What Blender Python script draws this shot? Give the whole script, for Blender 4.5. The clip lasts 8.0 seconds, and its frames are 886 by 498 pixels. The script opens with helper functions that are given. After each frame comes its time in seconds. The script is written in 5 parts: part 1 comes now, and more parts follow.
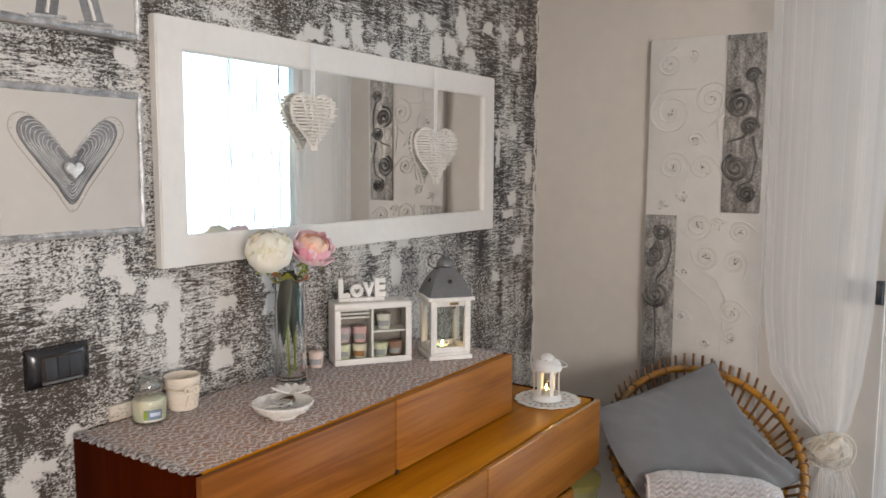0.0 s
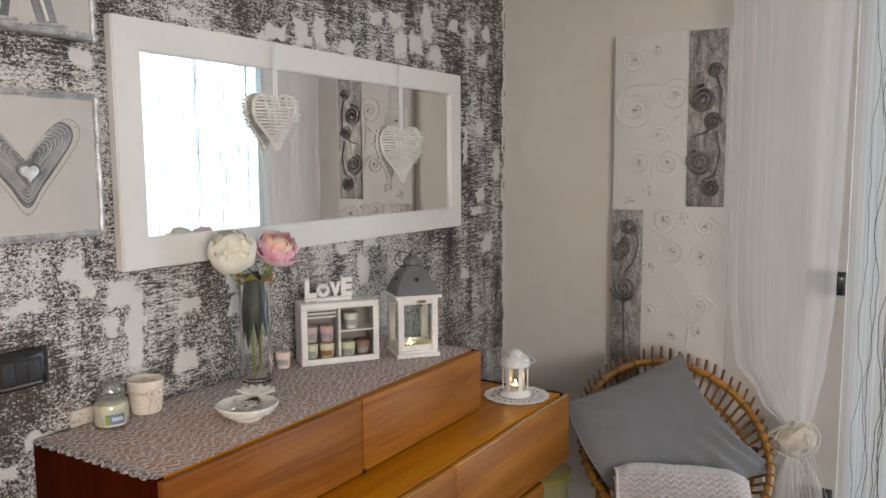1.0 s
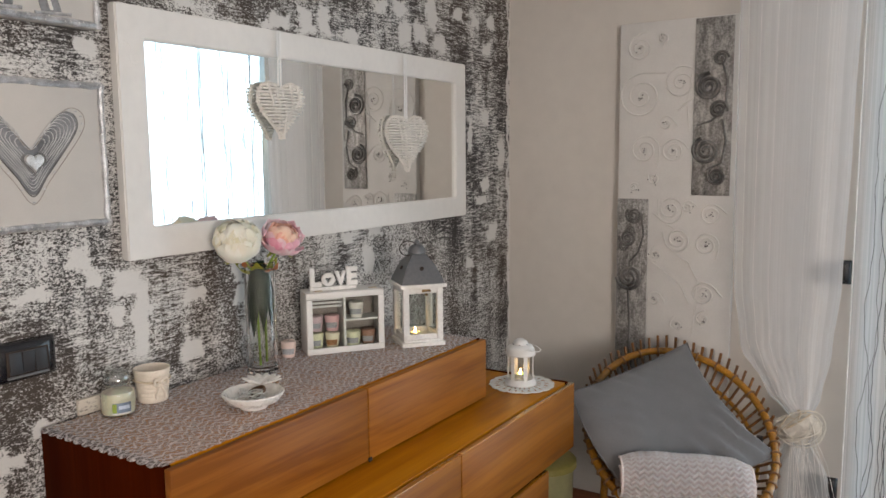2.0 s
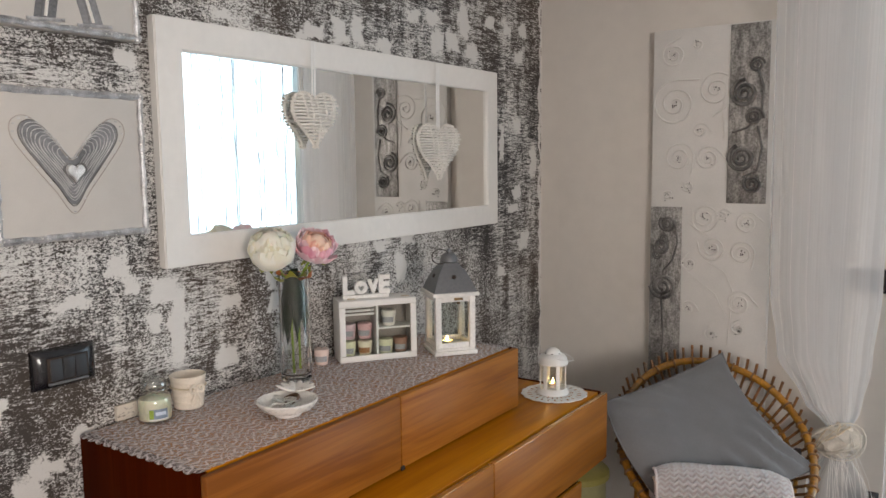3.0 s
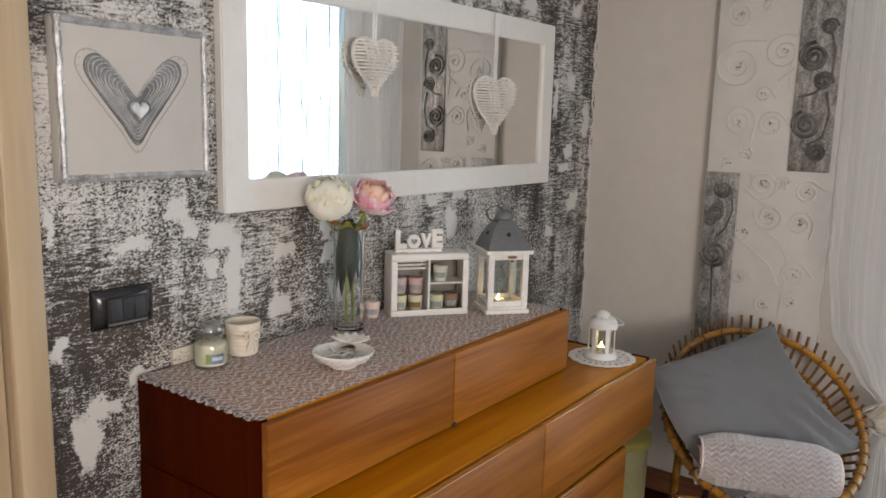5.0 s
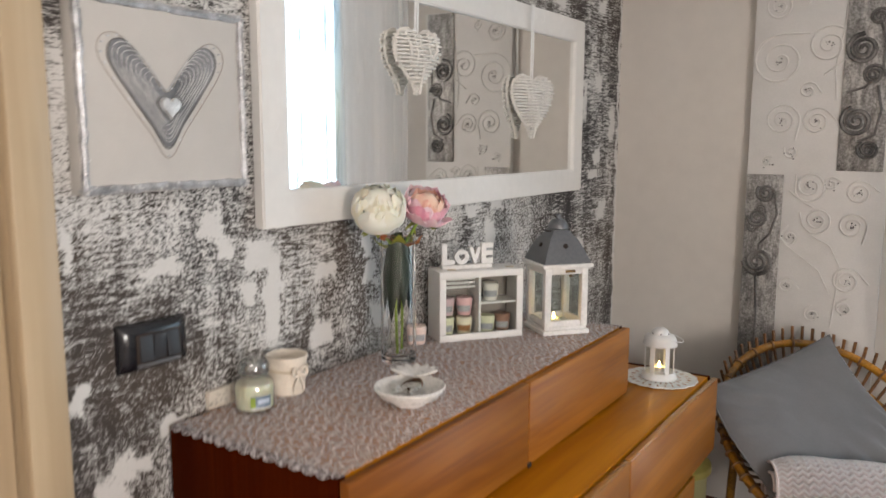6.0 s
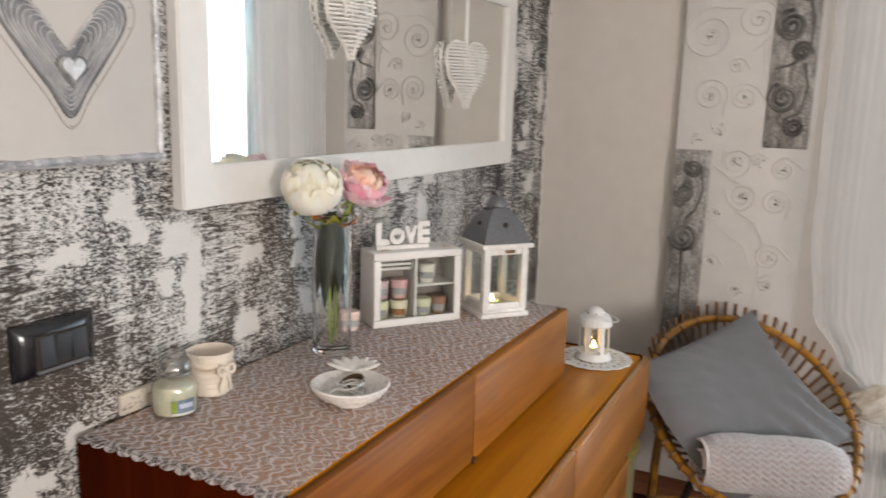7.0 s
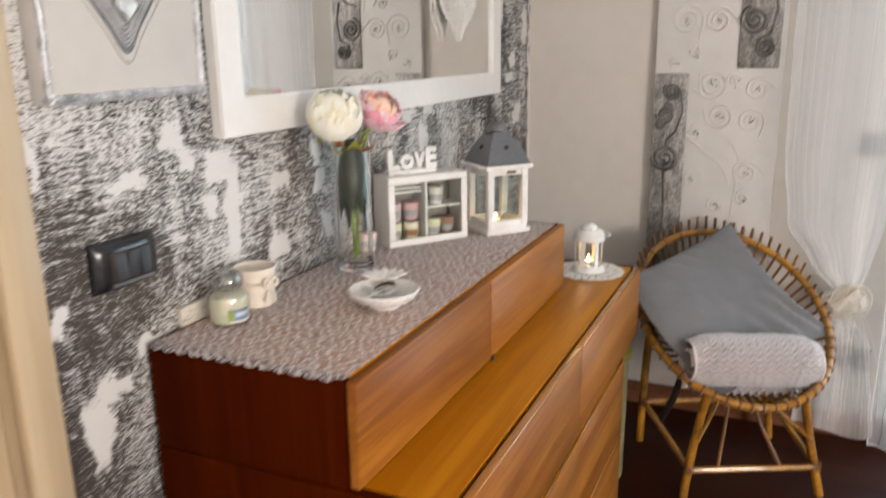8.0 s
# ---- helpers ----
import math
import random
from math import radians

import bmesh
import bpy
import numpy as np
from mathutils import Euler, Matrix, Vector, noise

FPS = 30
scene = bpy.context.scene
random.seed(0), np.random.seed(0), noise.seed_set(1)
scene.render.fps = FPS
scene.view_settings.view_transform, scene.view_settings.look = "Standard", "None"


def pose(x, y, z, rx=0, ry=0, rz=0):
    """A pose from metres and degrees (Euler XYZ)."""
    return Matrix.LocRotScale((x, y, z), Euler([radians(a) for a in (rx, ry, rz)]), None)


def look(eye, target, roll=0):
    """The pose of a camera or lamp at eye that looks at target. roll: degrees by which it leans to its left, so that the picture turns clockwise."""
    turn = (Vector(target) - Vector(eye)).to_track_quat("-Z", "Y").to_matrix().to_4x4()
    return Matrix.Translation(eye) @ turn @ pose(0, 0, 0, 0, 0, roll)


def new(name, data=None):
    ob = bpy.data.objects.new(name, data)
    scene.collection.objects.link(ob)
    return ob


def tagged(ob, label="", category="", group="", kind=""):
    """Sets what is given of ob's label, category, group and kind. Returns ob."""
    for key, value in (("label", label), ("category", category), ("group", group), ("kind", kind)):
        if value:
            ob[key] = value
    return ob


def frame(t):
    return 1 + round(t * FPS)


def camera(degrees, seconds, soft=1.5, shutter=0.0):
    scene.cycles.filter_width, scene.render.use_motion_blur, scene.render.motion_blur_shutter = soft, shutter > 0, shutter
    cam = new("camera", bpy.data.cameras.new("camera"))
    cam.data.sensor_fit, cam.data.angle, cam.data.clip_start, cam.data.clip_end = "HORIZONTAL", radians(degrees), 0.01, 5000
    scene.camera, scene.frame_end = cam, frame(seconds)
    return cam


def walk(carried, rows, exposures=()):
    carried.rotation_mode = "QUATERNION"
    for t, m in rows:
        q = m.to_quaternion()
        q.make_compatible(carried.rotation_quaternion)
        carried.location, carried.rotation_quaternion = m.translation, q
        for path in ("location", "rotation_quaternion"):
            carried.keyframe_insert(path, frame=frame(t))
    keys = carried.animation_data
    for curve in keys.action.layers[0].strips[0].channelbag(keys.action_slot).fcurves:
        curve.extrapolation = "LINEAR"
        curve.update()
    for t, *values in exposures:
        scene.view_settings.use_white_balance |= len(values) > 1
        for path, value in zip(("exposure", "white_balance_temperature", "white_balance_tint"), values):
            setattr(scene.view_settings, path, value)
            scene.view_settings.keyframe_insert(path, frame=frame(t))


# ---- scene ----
cam = camera(59.5, 8.0, soft=1.5, shutter=0.7)
PATH = [
    (0, (0.063, 0.085, 1.543), (-1.045, 1.737, 1.332), 0.3),
    (0.5, (0.078, 0.09, 1.549), (-1.002, 1.762, 1.346), 0.1),
    (1, (0.09, 0.1, 1.545), (-0.967, 1.784, 1.327), -0.4),
    (2.5, (0.084, 0.1, 1.539), (-0.999, 1.763, 1.294), -0.5),
    (3, (0.08, 0.096, 1.543), (-1.049, 1.731, 1.321), -0.7),
    (3.5, (0.083, 0.097, 1.541), (-1.039, 1.735, 1.296), -1.1),
    (4, (0.066, 0.093, 1.542), (-1.042, 1.736, 1.271), 0.7),
    (4.5, (0.035, 0.082, 1.538), (-1.11, 1.694, 1.236), 1.3),
    (4.7, (0.024, 0.081, 1.534), (-1.155, 1.667, 1.225), 1.4),
    (5.8, (-0.262, 0.108, 1.493), (-1.371, 1.73, 1.123), 1.5),
    (6, (-0.34, 0.142, 1.481), (-1.437, 1.79, 1.2), 0.2),
    (6.5, (-0.462, 0.221, 1.5), (-1.465, 1.917, 1.156), 0.0),
    (7, (-0.474, 0.216, 1.499), (-1.349, 1.976, 1.128), 1.6),
    (7.5, (-0.469, 0.141, 1.487), (-1.252, 1.936, 1.083), 0.1),
    (8, (-0.488, 0.037, 1.466), (-1.286, 1.8, 0.962), -0.8),
]
EXPOSURES = [(0, 0.15), (1, 0.0), (2.5, -0.03), (3.5, -0.05), (4.5, -0.10), (5.8, 0.12), (6.5, 0.27), (7, 0.32), (7.5, 0.37), (8, 0.53)]
walk(cam, [(t, look(eye, target, roll)) for t, eye, target, roll in PATH], EXPOSURES)

# ---------------------------------------------------------------- light
WALL_X, BACK_Y, CEIL = -1.49, 3.127, 2.70
world = bpy.data.worlds.new("sky")
scene.world = world
world.use_nodes = True
wn = world.node_tree.nodes
sky = wn.new("ShaderNodeTexSky")
sky.sky_type, sky.sun_disc, sky.sun_elevation, sky.sun_rotation = "NISHITA", False, radians(48), radians(150)
wn["Background"].inputs[1].default_value = 0.15
world.node_tree.links.new(sky.outputs[0], wn["Background"].inputs[0])
sun = new("sun", bpy.data.lights.new("sun", "SUN"))
sun.data.energy, sun.data.angle, sun.data.color = 2.0, radians(1.0), (1, 0.95, 0.88)
sun.matrix_world = look((4, -6, 8), (0, 0, 0))


def opening_light(x, y, z, target, w, h, watts, colour):
    """Daylight that comes in through a window's opening."""
    lamp = new("window_daylight", bpy.data.lights.new("window_daylight", "AREA"))
    lamp.data.shape, lamp.data.size, lamp.data.size_y = "RECTANGLE", w, h
    lamp.data.energy, lamp.data.color = watts, colour
    lamp.matrix_world = look((x, y, z), target)
    return lamp


opening_light(0.75, 3.14, 1.20, (0.75, 0, 1.20), 1.40, 2.2, 36, (0.66, 0.86, 1.0))
opening_light(3.45, -1.50, 1.45, (0, -1.50, 1.45), 1.8, 1.4, 203, (1.0, 0.915, 0.865))


# ---------------------------------------------------------------- materials
class Mat:
    """A node material and short ways to wire it."""

    def __init__(self, name):
        self.m = bpy.data.materials.new(name)
        self.m.use_nodes = True
        self.t = self.m.node_tree
        self.b = self.t.nodes["Principled BSDF"]
        self.co = self.t.nodes.new("ShaderNodeTexCoord").outputs["Object"]

    def n(self, kind, **kw):
        node = self.t.nodes.new("ShaderNode" + kind)
        for k, v in kw.items():
            if k in node.inputs:
                self.put(v, node.inputs[k])
        return node

    def put(self, v, socket):
        if isinstance(v, bpy.types.NodeSocket):
            self.t.links.new(v, socket)
        else:
            if isinstance(v, tuple) and len(v) == 3 and socket.type == "RGBA":
                v = (*v, 1)
            socket.default_value = v

    def math(self, op, a, b=0.0, c=0.0, clamp=False):
        node = self.t.nodes.new("ShaderNodeMath")
        node.operation, node.use_clamp = op, clamp
        for i, v in enumerate((a, b, c)):
            self.put(v, node.inputs[i])
        return node.outputs[0]

    def at(self, scale=(1, 1, 1), co=None, rot=(0, 0, 0)):
        node = self.t.nodes.new("ShaderNodeMapping")
        self.put(co or self.co, node.inputs[0])
        node.inputs["Scale"].default_value, node.inputs["Rotation"].default_value = scale, rot
        return node.outputs[0]

    def noise(self, scale, detail=3, rough=0.55, co=None, dist=0.0):
        node = self.t.nodes.new("ShaderNodeTexNoise")
        self.put(co or self.co, node.inputs["Vector"])
        for k, v in (("Scale", scale), ("Detail", detail), ("Roughness", rough), ("Distortion", dist)):
            node.inputs[k].default_value = v
        return node.outputs["Fac"]

    def ramp(self, fac, *stops):
        node = self.t.nodes.new("ShaderNodeValToRGB")
        self.put(fac, node.inputs[0])
        e = node.color_ramp.elements
        while len(e) < len(stops):
            e.new(0.5)
        for el, (p, c) in zip(e, stops):
            el.position, el.color = p, (*c, 1) if isinstance(c, tuple) else (c, c, c, 1)
        return node.outputs[0]

    def mix(self, fac, a, b):
        node = self.t.nodes.new("ShaderNodeMix")
        node.data_type = "RGBA"
        self.put(fac, node.inputs[0]), self.put(a, node.inputs[6]), self.put(b, node.inputs[7])
        return node.outputs[2]

    def bump(self, height, strength=0.3, distance=0.002):
        node = self.t.nodes.new("ShaderNodeBump")
        node.inputs["Strength"].default_value, node.inputs["Distance"].default_value = strength, distance
        self.put(height, node.inputs["Height"])
        self.t.links.new(node.outputs[0], self.b.inputs["Normal"])

    def set(self, **kw):
        for k, v in kw.items():
            self.put(v, self.b.inputs[k.replace("_", " ")])
        return self

    def xyz(self, co=None):
        node = self.t.nodes.new("ShaderNodeSeparateXYZ")
        self.put(co or self.co, node.inputs[0])
        return node.outputs


def plain(name, colour, rough=0.6, vary=0.06, scale=25.0, bump=0.1, metal=0.0, **more):
    """A painted, ceramic or woven surface with two scales of variation."""
    m = Mat(name)
    big, fine = m.noise(scale * 0.22, 2), m.noise(scale * 3, 4)
    mixed = m.math("ADD", m.math("MULTIPLY", big, 0.6), m.math("MULTIPLY", fine, 0.4))
    lo = tuple(c * (1 - vary * 2) for c in colour)
    hi = tuple(min(1, c * (1 + vary * 2)) for c in colour)
    m.set(Base_Color=m.ramp(mixed, (0.3, lo), (0.7, hi)), Roughness=m.math("MULTIPLY_ADD", fine, 0.2, rough - 0.1), Metallic=metal)
    if bump:
        m.bump(fine, bump, 0.001)
    for k, v in more.items():
        m.put(v, m.b.inputs[k.replace("_", " ")])
    return m.m


def wood(name, dark, light, along=1, scale=1.0, rough=0.35, coat=0.3, spec=0.3):
    """Straight-grained veneer; the grain runs along the given axis."""
    m = Mat(name)
    s = [14.0 * scale] * 3
    s[along] = 0.9 * scale
    f = [90.0 * scale] * 3
    f[along] = 2.5 * scale
    a = m.noise(1.0, 4, 0.6, m.at(tuple(s)), 0.8)
    b = m.noise(1.0, 3, 0.6, m.at(tuple(f)))
    info = m.t.nodes.new("ShaderNodeObjectInfo").outputs["Random"]
    g = m.math("ADD", m.math("MULTIPLY", a, 0.7), m.math("MULTIPLY", b, 0.3))
    g = m.math("ADD", g, m.math("MULTIPLY_ADD", info, 0.08, -0.04))
    m.set(Base_Color=m.ramp(g, (0.38, dark), (0.5, tuple((p + q) / 2 for p, q in zip(dark, light))), (0.62, light)),
          Roughness=m.math("MULTIPLY_ADD", b, 0.2, rough - 0.08), Coat_Weight=coat, Coat_Roughness=0.22, Specular_IOR_Level=spec)
    m.bump(b, 0.08, 0.0006)
    return m.m


def make_feature_wall():
    """White plaster with grey-brown paint dabbed and dragged over it."""
    m = Mat("dabbed_plaster")
    x, y, z = m.xyz()
    warp = m.noise(14.0, 5, 0.65)
    warp2 = m.noise(12.0, 5, 0.65, co=m.at((1, 1, 1), rot=(0.7, 0.4, 0.2)))
    # block-wise density, streaked along and up
    blocks = m.noise(1.0, 2, 0.5, m.at((1, 7.0, 4.0)))
    streak_v = m.noise(1.0, 3, 0.6, m.at((1, 22, 3.0)))
    streak_h = m.noise(1.0, 3, 0.65, m.at((1, 5, 60)))
    fine = m.noise(1.0, 3, 0.62, m.at((1, 150, 270), rot=(0.55, 0, 0)), 0.8)
    grain = m.noise(1.0, 3, 0.7, m.at((1, 26, 230), rot=(0.10, 0, 0)), 0.5)
    d = m.math("ADD", m.math("MULTIPLY", blocks, 0.75), m.math("MULTIPLY", streak_v, 0.55))
    d = m.math("ADD", d, m.math("MULTIPLY", streak_h, 0.25))
    d = m.math("SUBTRACT", d, 0.78)          # about -0.3 .. 0.3
    return m, (x, y, z, warp, warp2, d, fine, grain)


def finish_feature_wall():
    m, (x, y, z, warp, warp2, d, fine, grain) = make_feature_wall()
    wy = m.math("ADD", y, m.math("MULTIPLY_ADD", warp, 0.10, -0.05))
    wz = m.math("ADD", z, m.math("MULTIPLY_ADD", warp2, 0.10, -0.05))
    bare = None
    for cy, cz, w, h in BARE_BELOW + BARE_ABOVE + BARE_CORNER:
        a = m.math("DIVIDE", m.math("ABSOLUTE", m.math("SUBTRACT", wy, cy)), w / 2)
        b = m.math("DIVIDE", m.math("ABSOLUTE", m.math("SUBTRACT", wz, cz)), h / 2)
        k = m.math("SUBTRACT", 1.0, m.math("MAXIMUM", a, b))
        bare = k if bare is None else m.math("MAXIMUM", bare, k)
    zone = m.math("MULTIPLY", m.math("SUBTRACT", m.noise(3.1, 2), 0.42), 5.0, clamp=True)
    drag = m.math("MAXIMUM", zone, m.math("MULTIPLY_ADD", m.math("ADD", y, z), 0.9, -3.0, clamp=True))   # dragged rather than dabbed
    drag = m.math("MULTIPLY", drag, 0.60)
    st = m.math("ADD", m.math("MULTIPLY", fine, m.math("SUBTRACT", 1.0, drag)), m.math("MULTIPLY", grain, drag))
    weave = m.noise(1.0, 3, 0.7, m.at((1, 260, 30)))
    st = m.math("ADD", m.math("MULTIPLY", st, 0.88), m.math("MULTIPLY", weave, 0.12))
    bare = m.math("ADD", m.math("MULTIPLY", bare, 4.0), m.math("MULTIPLY_ADD", st, -5.0, 2.3), clamp=True)
    lean = m.math("MULTIPLY_ADD", m.math("ADD", y, z), 0.045, -0.140)      # more paint towards the top and the corner
    low = m.math("MULTIPLY", m.math("MULTIPLY_ADD", y, -3.0, 3.5, clamp=True), m.math("MULTIPLY_ADD", z, -4.0, 5.4, clamp=True))
    lean = m.math("ADD", lean, m.math("MULTIPLY", low, 0.30))                # heavily painted round the switch
    v = m.math("ADD", m.math("MULTIPLY_ADD", st, 3.0, -1.5), m.math("ADD", lean, m.math("MULTIPLY", d, 1.0)))
    v = m.math("MULTIPLY_ADD", v, 3.3, 0.61, clamp=True)
    v = m.math("MULTIPLY", v, m.math("SUBTRACT", 1.0, m.math("MULTIPLY", bare, 0.96)))
    tone = m.noise(2.2, 2)
    paint = m.ramp(tone, (0.35, (0.030, 0.027, 0.027)), (0.65, (0.058, 0.042, 0.031)))
    m.set(Base_Color=m.mix(v, (0.655, 0.64, 0.615), paint), Roughness=0.75)
    m.bump(m.math("ADD", m.math("MULTIPLY", bare, 0.8), v), 0.35, 0.0012)
    return m.m


# bare plaster left by the brush: along the wall, height, width, tallness
BARE_BELOW = [
    (1.243, 1.165, 0.062, 0.26), (1.215, 1.25, 0.09, 0.09), (1.098, 1.314, 0.06, 0.075), (1.126, 1.277, 0.07, 0.032), (1.403, 1.19, 0.085, 0.042), (1.39, 1.054, 0.075, 0.066), (0.985, 0.962, 0.055, 0.055),
    (0.865, 0.855, 0.055, 0.17), (0.92, 0.92, 0.06, 0.035), (0.98, 1.238, 0.095, 0.034), (1.183, 1.175, 0.045, 0.05), (1.576, 1.05, 0.045, 0.07), (1.548, 1.237, 0.045, 0.075),
    (1.56, 1.17, 0.049, 0.076), (0.82, 1.3, 0.02, 0.092),
    (0.82, 1.06, 0.032, 0.049), (0.99, 1.25, 0.05, 0.019), (0.89, 0.92, 0.044, 0.086), (0.78, 1.24, 0.022, 0.048),
]
BARE_ABOVE = [
    (1.14, 1.78, 0.062, 0.041), (1.74, 1.91, 0.114, 0.063), (1.85, 1.93, 0.084, 0.098), (1.93, 1.94, 0.057, 0.117), (2.06, 1.91, 0.08, 0.059),
    (2.21, 2.02, 0.093, 0.054), (2.35, 1.96, 0.096, 0.115), (2.45, 1.97, 0.101, 0.098), (2.31, 2.04, 0.086, 0.064), (2.57, 1.95, 0.086, 0.069),
    (2.7, 2.07, 0.091, 0.063), (2.83, 2.06, 0.081, 0.061), (2.96, 2.08, 0.085, 0.062), (2.93, 1.96, 0.076, 0.05), (1.7, 1.9, 0.088, 0.031),
    (2.52, 2.05, 0.068, 0.14), (1.41, 1.92, 0.087, 0.028),
]
BARE_CORNER = [
    (2.91, 1.68, 0.085, 0.087), (2.91, 1.42, 0.076, 0.061), (2.88, 1.35, 0.094, 0.051), (2.78, 1.1, 0.081, 0.046), (2.12, 1.2, 0.08, 0.132),
    (2.02, 1.28, 0.069, 0.062), (2.16, 1.29, 0.107, 0.038), (2.97, 1.21, 0.099, 0.096), (3.05, 1.54, 0.071, 0.167), (2.79, 1.62, 0.044, 0.178),
    (3.118, 1.35, 0.03, 2.8),
]
M_FEATURE = finish_feature_wall()
M_WALL = plain("beige_wall_paint", (0.68, 0.637, 0.588), 0.85, 0.03, 6, 0.12)
M_CEIL = plain("white_ceiling_paint", (0.78, 0.77, 0.75), 0.9, 0.02, 6)
M_FLOOR = wood("dark_parquet", (0.016, 0.0026, 0.0010), (0.036, 0.007, 0.0026), 0, 0.8, 0.34, 0.02, 0.12)
M_SKIRT = wood("reddish_skirting_wood", (0.16, 0.06, 0.03), (0.26, 0.11, 0.055), 0)
M_CASING = wood("pale_varnished_wood", (0.47, 0.36, 0.23), (0.57, 0.45, 0.30), 2, 0.6, 0.4)
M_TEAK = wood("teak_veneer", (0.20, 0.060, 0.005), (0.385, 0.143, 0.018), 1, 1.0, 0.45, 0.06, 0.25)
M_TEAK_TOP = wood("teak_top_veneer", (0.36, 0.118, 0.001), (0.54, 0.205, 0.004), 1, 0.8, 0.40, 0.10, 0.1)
# Near-black copy of the teak; shade on sides and in recesses is coloured in.
M_TEAK_SHADED = wood("shaded_teak_side_veneer", (0.040, 0.0042, 0.0002), (0.068, 0.0092, 0.0005), 2, 1.0, 0.6, 0.0, 0.02)
# Lighter than the drawers: the highlight along the lip is in its colour.
M_LIP = wood("varnished_highlight_lip", (0.34, 0.125, 0.008), (0.52, 0.22, 0.03), 1, 0.8, 0.22, 0.9, 0.6)
M_DARK = plain("shadow_gap_black", (0.03, 0.018, 0.012), 0.7)
M_WHITE = plain("white_lacquered_wood", (0.76, 0.742, 0.712), 0.5, 0.03, 12, 0.15)
M_CANVAS = plain("primed_canvas", (0.54, 0.515, 0.482), 0.85, 0.02, 90, 0.2)
M_GREYPAINT = plain("grey_acrylic_paint", (0.185, 0.185, 0.192), 0.55, 0.30, 45, 0.4)
M_PALEGREY = plain("pale_grey_brush_paint", (0.50, 0.49, 0.48), 0.6, 0.20, 60, 0.3)
M_WHITEPAINT = plain("raised_white_paint", (0.72, 0.70, 0.67), 0.5, 0.04, 40, 0.2)
M_SILVER = plain("silver_glitter_paint", (0.50, 0.50, 0.51), 0.35, 0.3, 160, 0.8, metal=0.55)
M_DARKSILVER = plain("tarnished_silver_paint", (0.18, 0.172, 0.165), 0.4, 0.40, 70, 0.9, metal=0.4)
M_BLACK = plain("black_gloss_plastic", (0.012, 0.012, 0.015), 0.22, 0.05, 40, 0.0, Coat_Weight=0.5)
M_KEY = plain("charcoal_key_plastic", (0.030, 0.031, 0.035), 0.45, 0.08, 60, 0.05)
M_TRIM = plain("grey_trim_plastic", (0.12, 0.12, 0.125), 0.35, 0.08, 60, 0.05)


# ---------------------------------------------------------------- shaping
def box(bm, x0, x1, y0, y1, z0, z1, bevel=0.0, seg=2):
    r = bmesh.ops.create_cube(bm, size=1.0)
    for v in r["verts"]:
        v.co = Vector(((x0 + x1) / 2 + v.co.x * (x1 - x0), (y0 + y1) / 2 + v.co.y * (y1 - y0), (z0 + z1) / 2 + v.co.z * (z1 - z0)))
    if bevel:
        edges = list({e for v in r["verts"] for e in v.link_edges})
        bmesh.ops.bevel(bm, geom=edges, offset=bevel, segments=seg, affect="EDGES", profile=0.5)
    return bm


def tube(bm, pts, radius, n=8, closed=False):
    """A round bar along points; radius is a number or one per point."""
    pts = [Vector(p) for p in pts]
    rings, last = [], None
    for i, p in enumerate(pts):
        if closed:
            d = pts[(i + 1) % len(pts)] - pts[i - 1]
        else:
            d = pts[min(i + 1, len(pts) - 1)] - pts[max(i - 1, 0)]
        d.normalize()
        side = (last - d * last.dot(d)) if last is not None else d.orthogonal()
        side.normalize()
        last = side
        up = d.cross(side)
        r = radius[i] if isinstance(radius, (list, tuple)) else radius
        rings.append([bm.verts.new(p + (side * math.cos(a) + up * math.sin(a)) * r) for a in (2 * math.pi * k / n for k in range(n))])
    m = len(rings)
    for i in range(m if closed else m - 1):
        a, b = rings[i], rings[(i + 1) % m]
        for k in range(n):
            bm.faces.new((a[k], a[(k + 1) % n], b[(k + 1) % n], b[k]))
    if not closed:
        bm.faces.new(rings[0][::-1]), bm.faces.new(rings[-1])
    return bm


def lathe(bm, profile, n=32, at=(0, 0, 0), close=True):
    """Turns (radius, height) pairs round the z axis."""
    rings = []
    for r, h in profile:
        rings.append([bm.verts.new((at[0] + r * math.cos(2 * math.pi * k / n), at[1] + r * math.sin(2 * math.pi * k / n), at[2] + h)) for k in range(n)])
    for a, b in zip(rings, rings[1:]):
        for k in range(n):
            bm.faces.new((a[k], a[(k + 1) % n], b[(k + 1) % n], b[k]))
    if close:
        bm.faces.new(rings[0][::-1]), bm.faces.new(rings[-1])
    return bm


def mesh_of(name, bm, material, smooth=True):
    bmesh.ops.recalc_face_normals(bm, faces=bm.faces)
    me = bpy.data.meshes.new(name)
    bm.to_mesh(me)
    bm.free()
    me.materials.append(material)
    if smooth:
        for p in me.polygons:
            p.use_smooth = True
        me.set_sharp_from_angle(angle=radians(38))
    return me


def part(name, bm, material, parent, label="", smooth=True):
    ob = new(name, mesh_of(name, bm, material, smooth))
    ob.parent = parent
    if label:
        tagged(ob, label)
    return ob


def thing(name, x, y, z, label, category, turn=0.0, group="", kind=""):
    ob = new(name)
    ob.empty_display_size = 0.05
    ob.matrix_world = pose(x, y, z, 0, 0, turn)
    return tagged(ob, label, category, group, kind)


def solid(name, bm, material, label, category, kind="", group="", smooth=True):
    return tagged(new(name, mesh_of(name, bm, material, smooth)), label, category, group, kind)


def B():
    return bmesh.new()


def setting(name, material, boxes, label, category, bevel=0.0):
    bm = B()
    for b in boxes:
        box(bm, *b, bevel=bevel)
    return solid(name, bm, material, label, category, "structure")


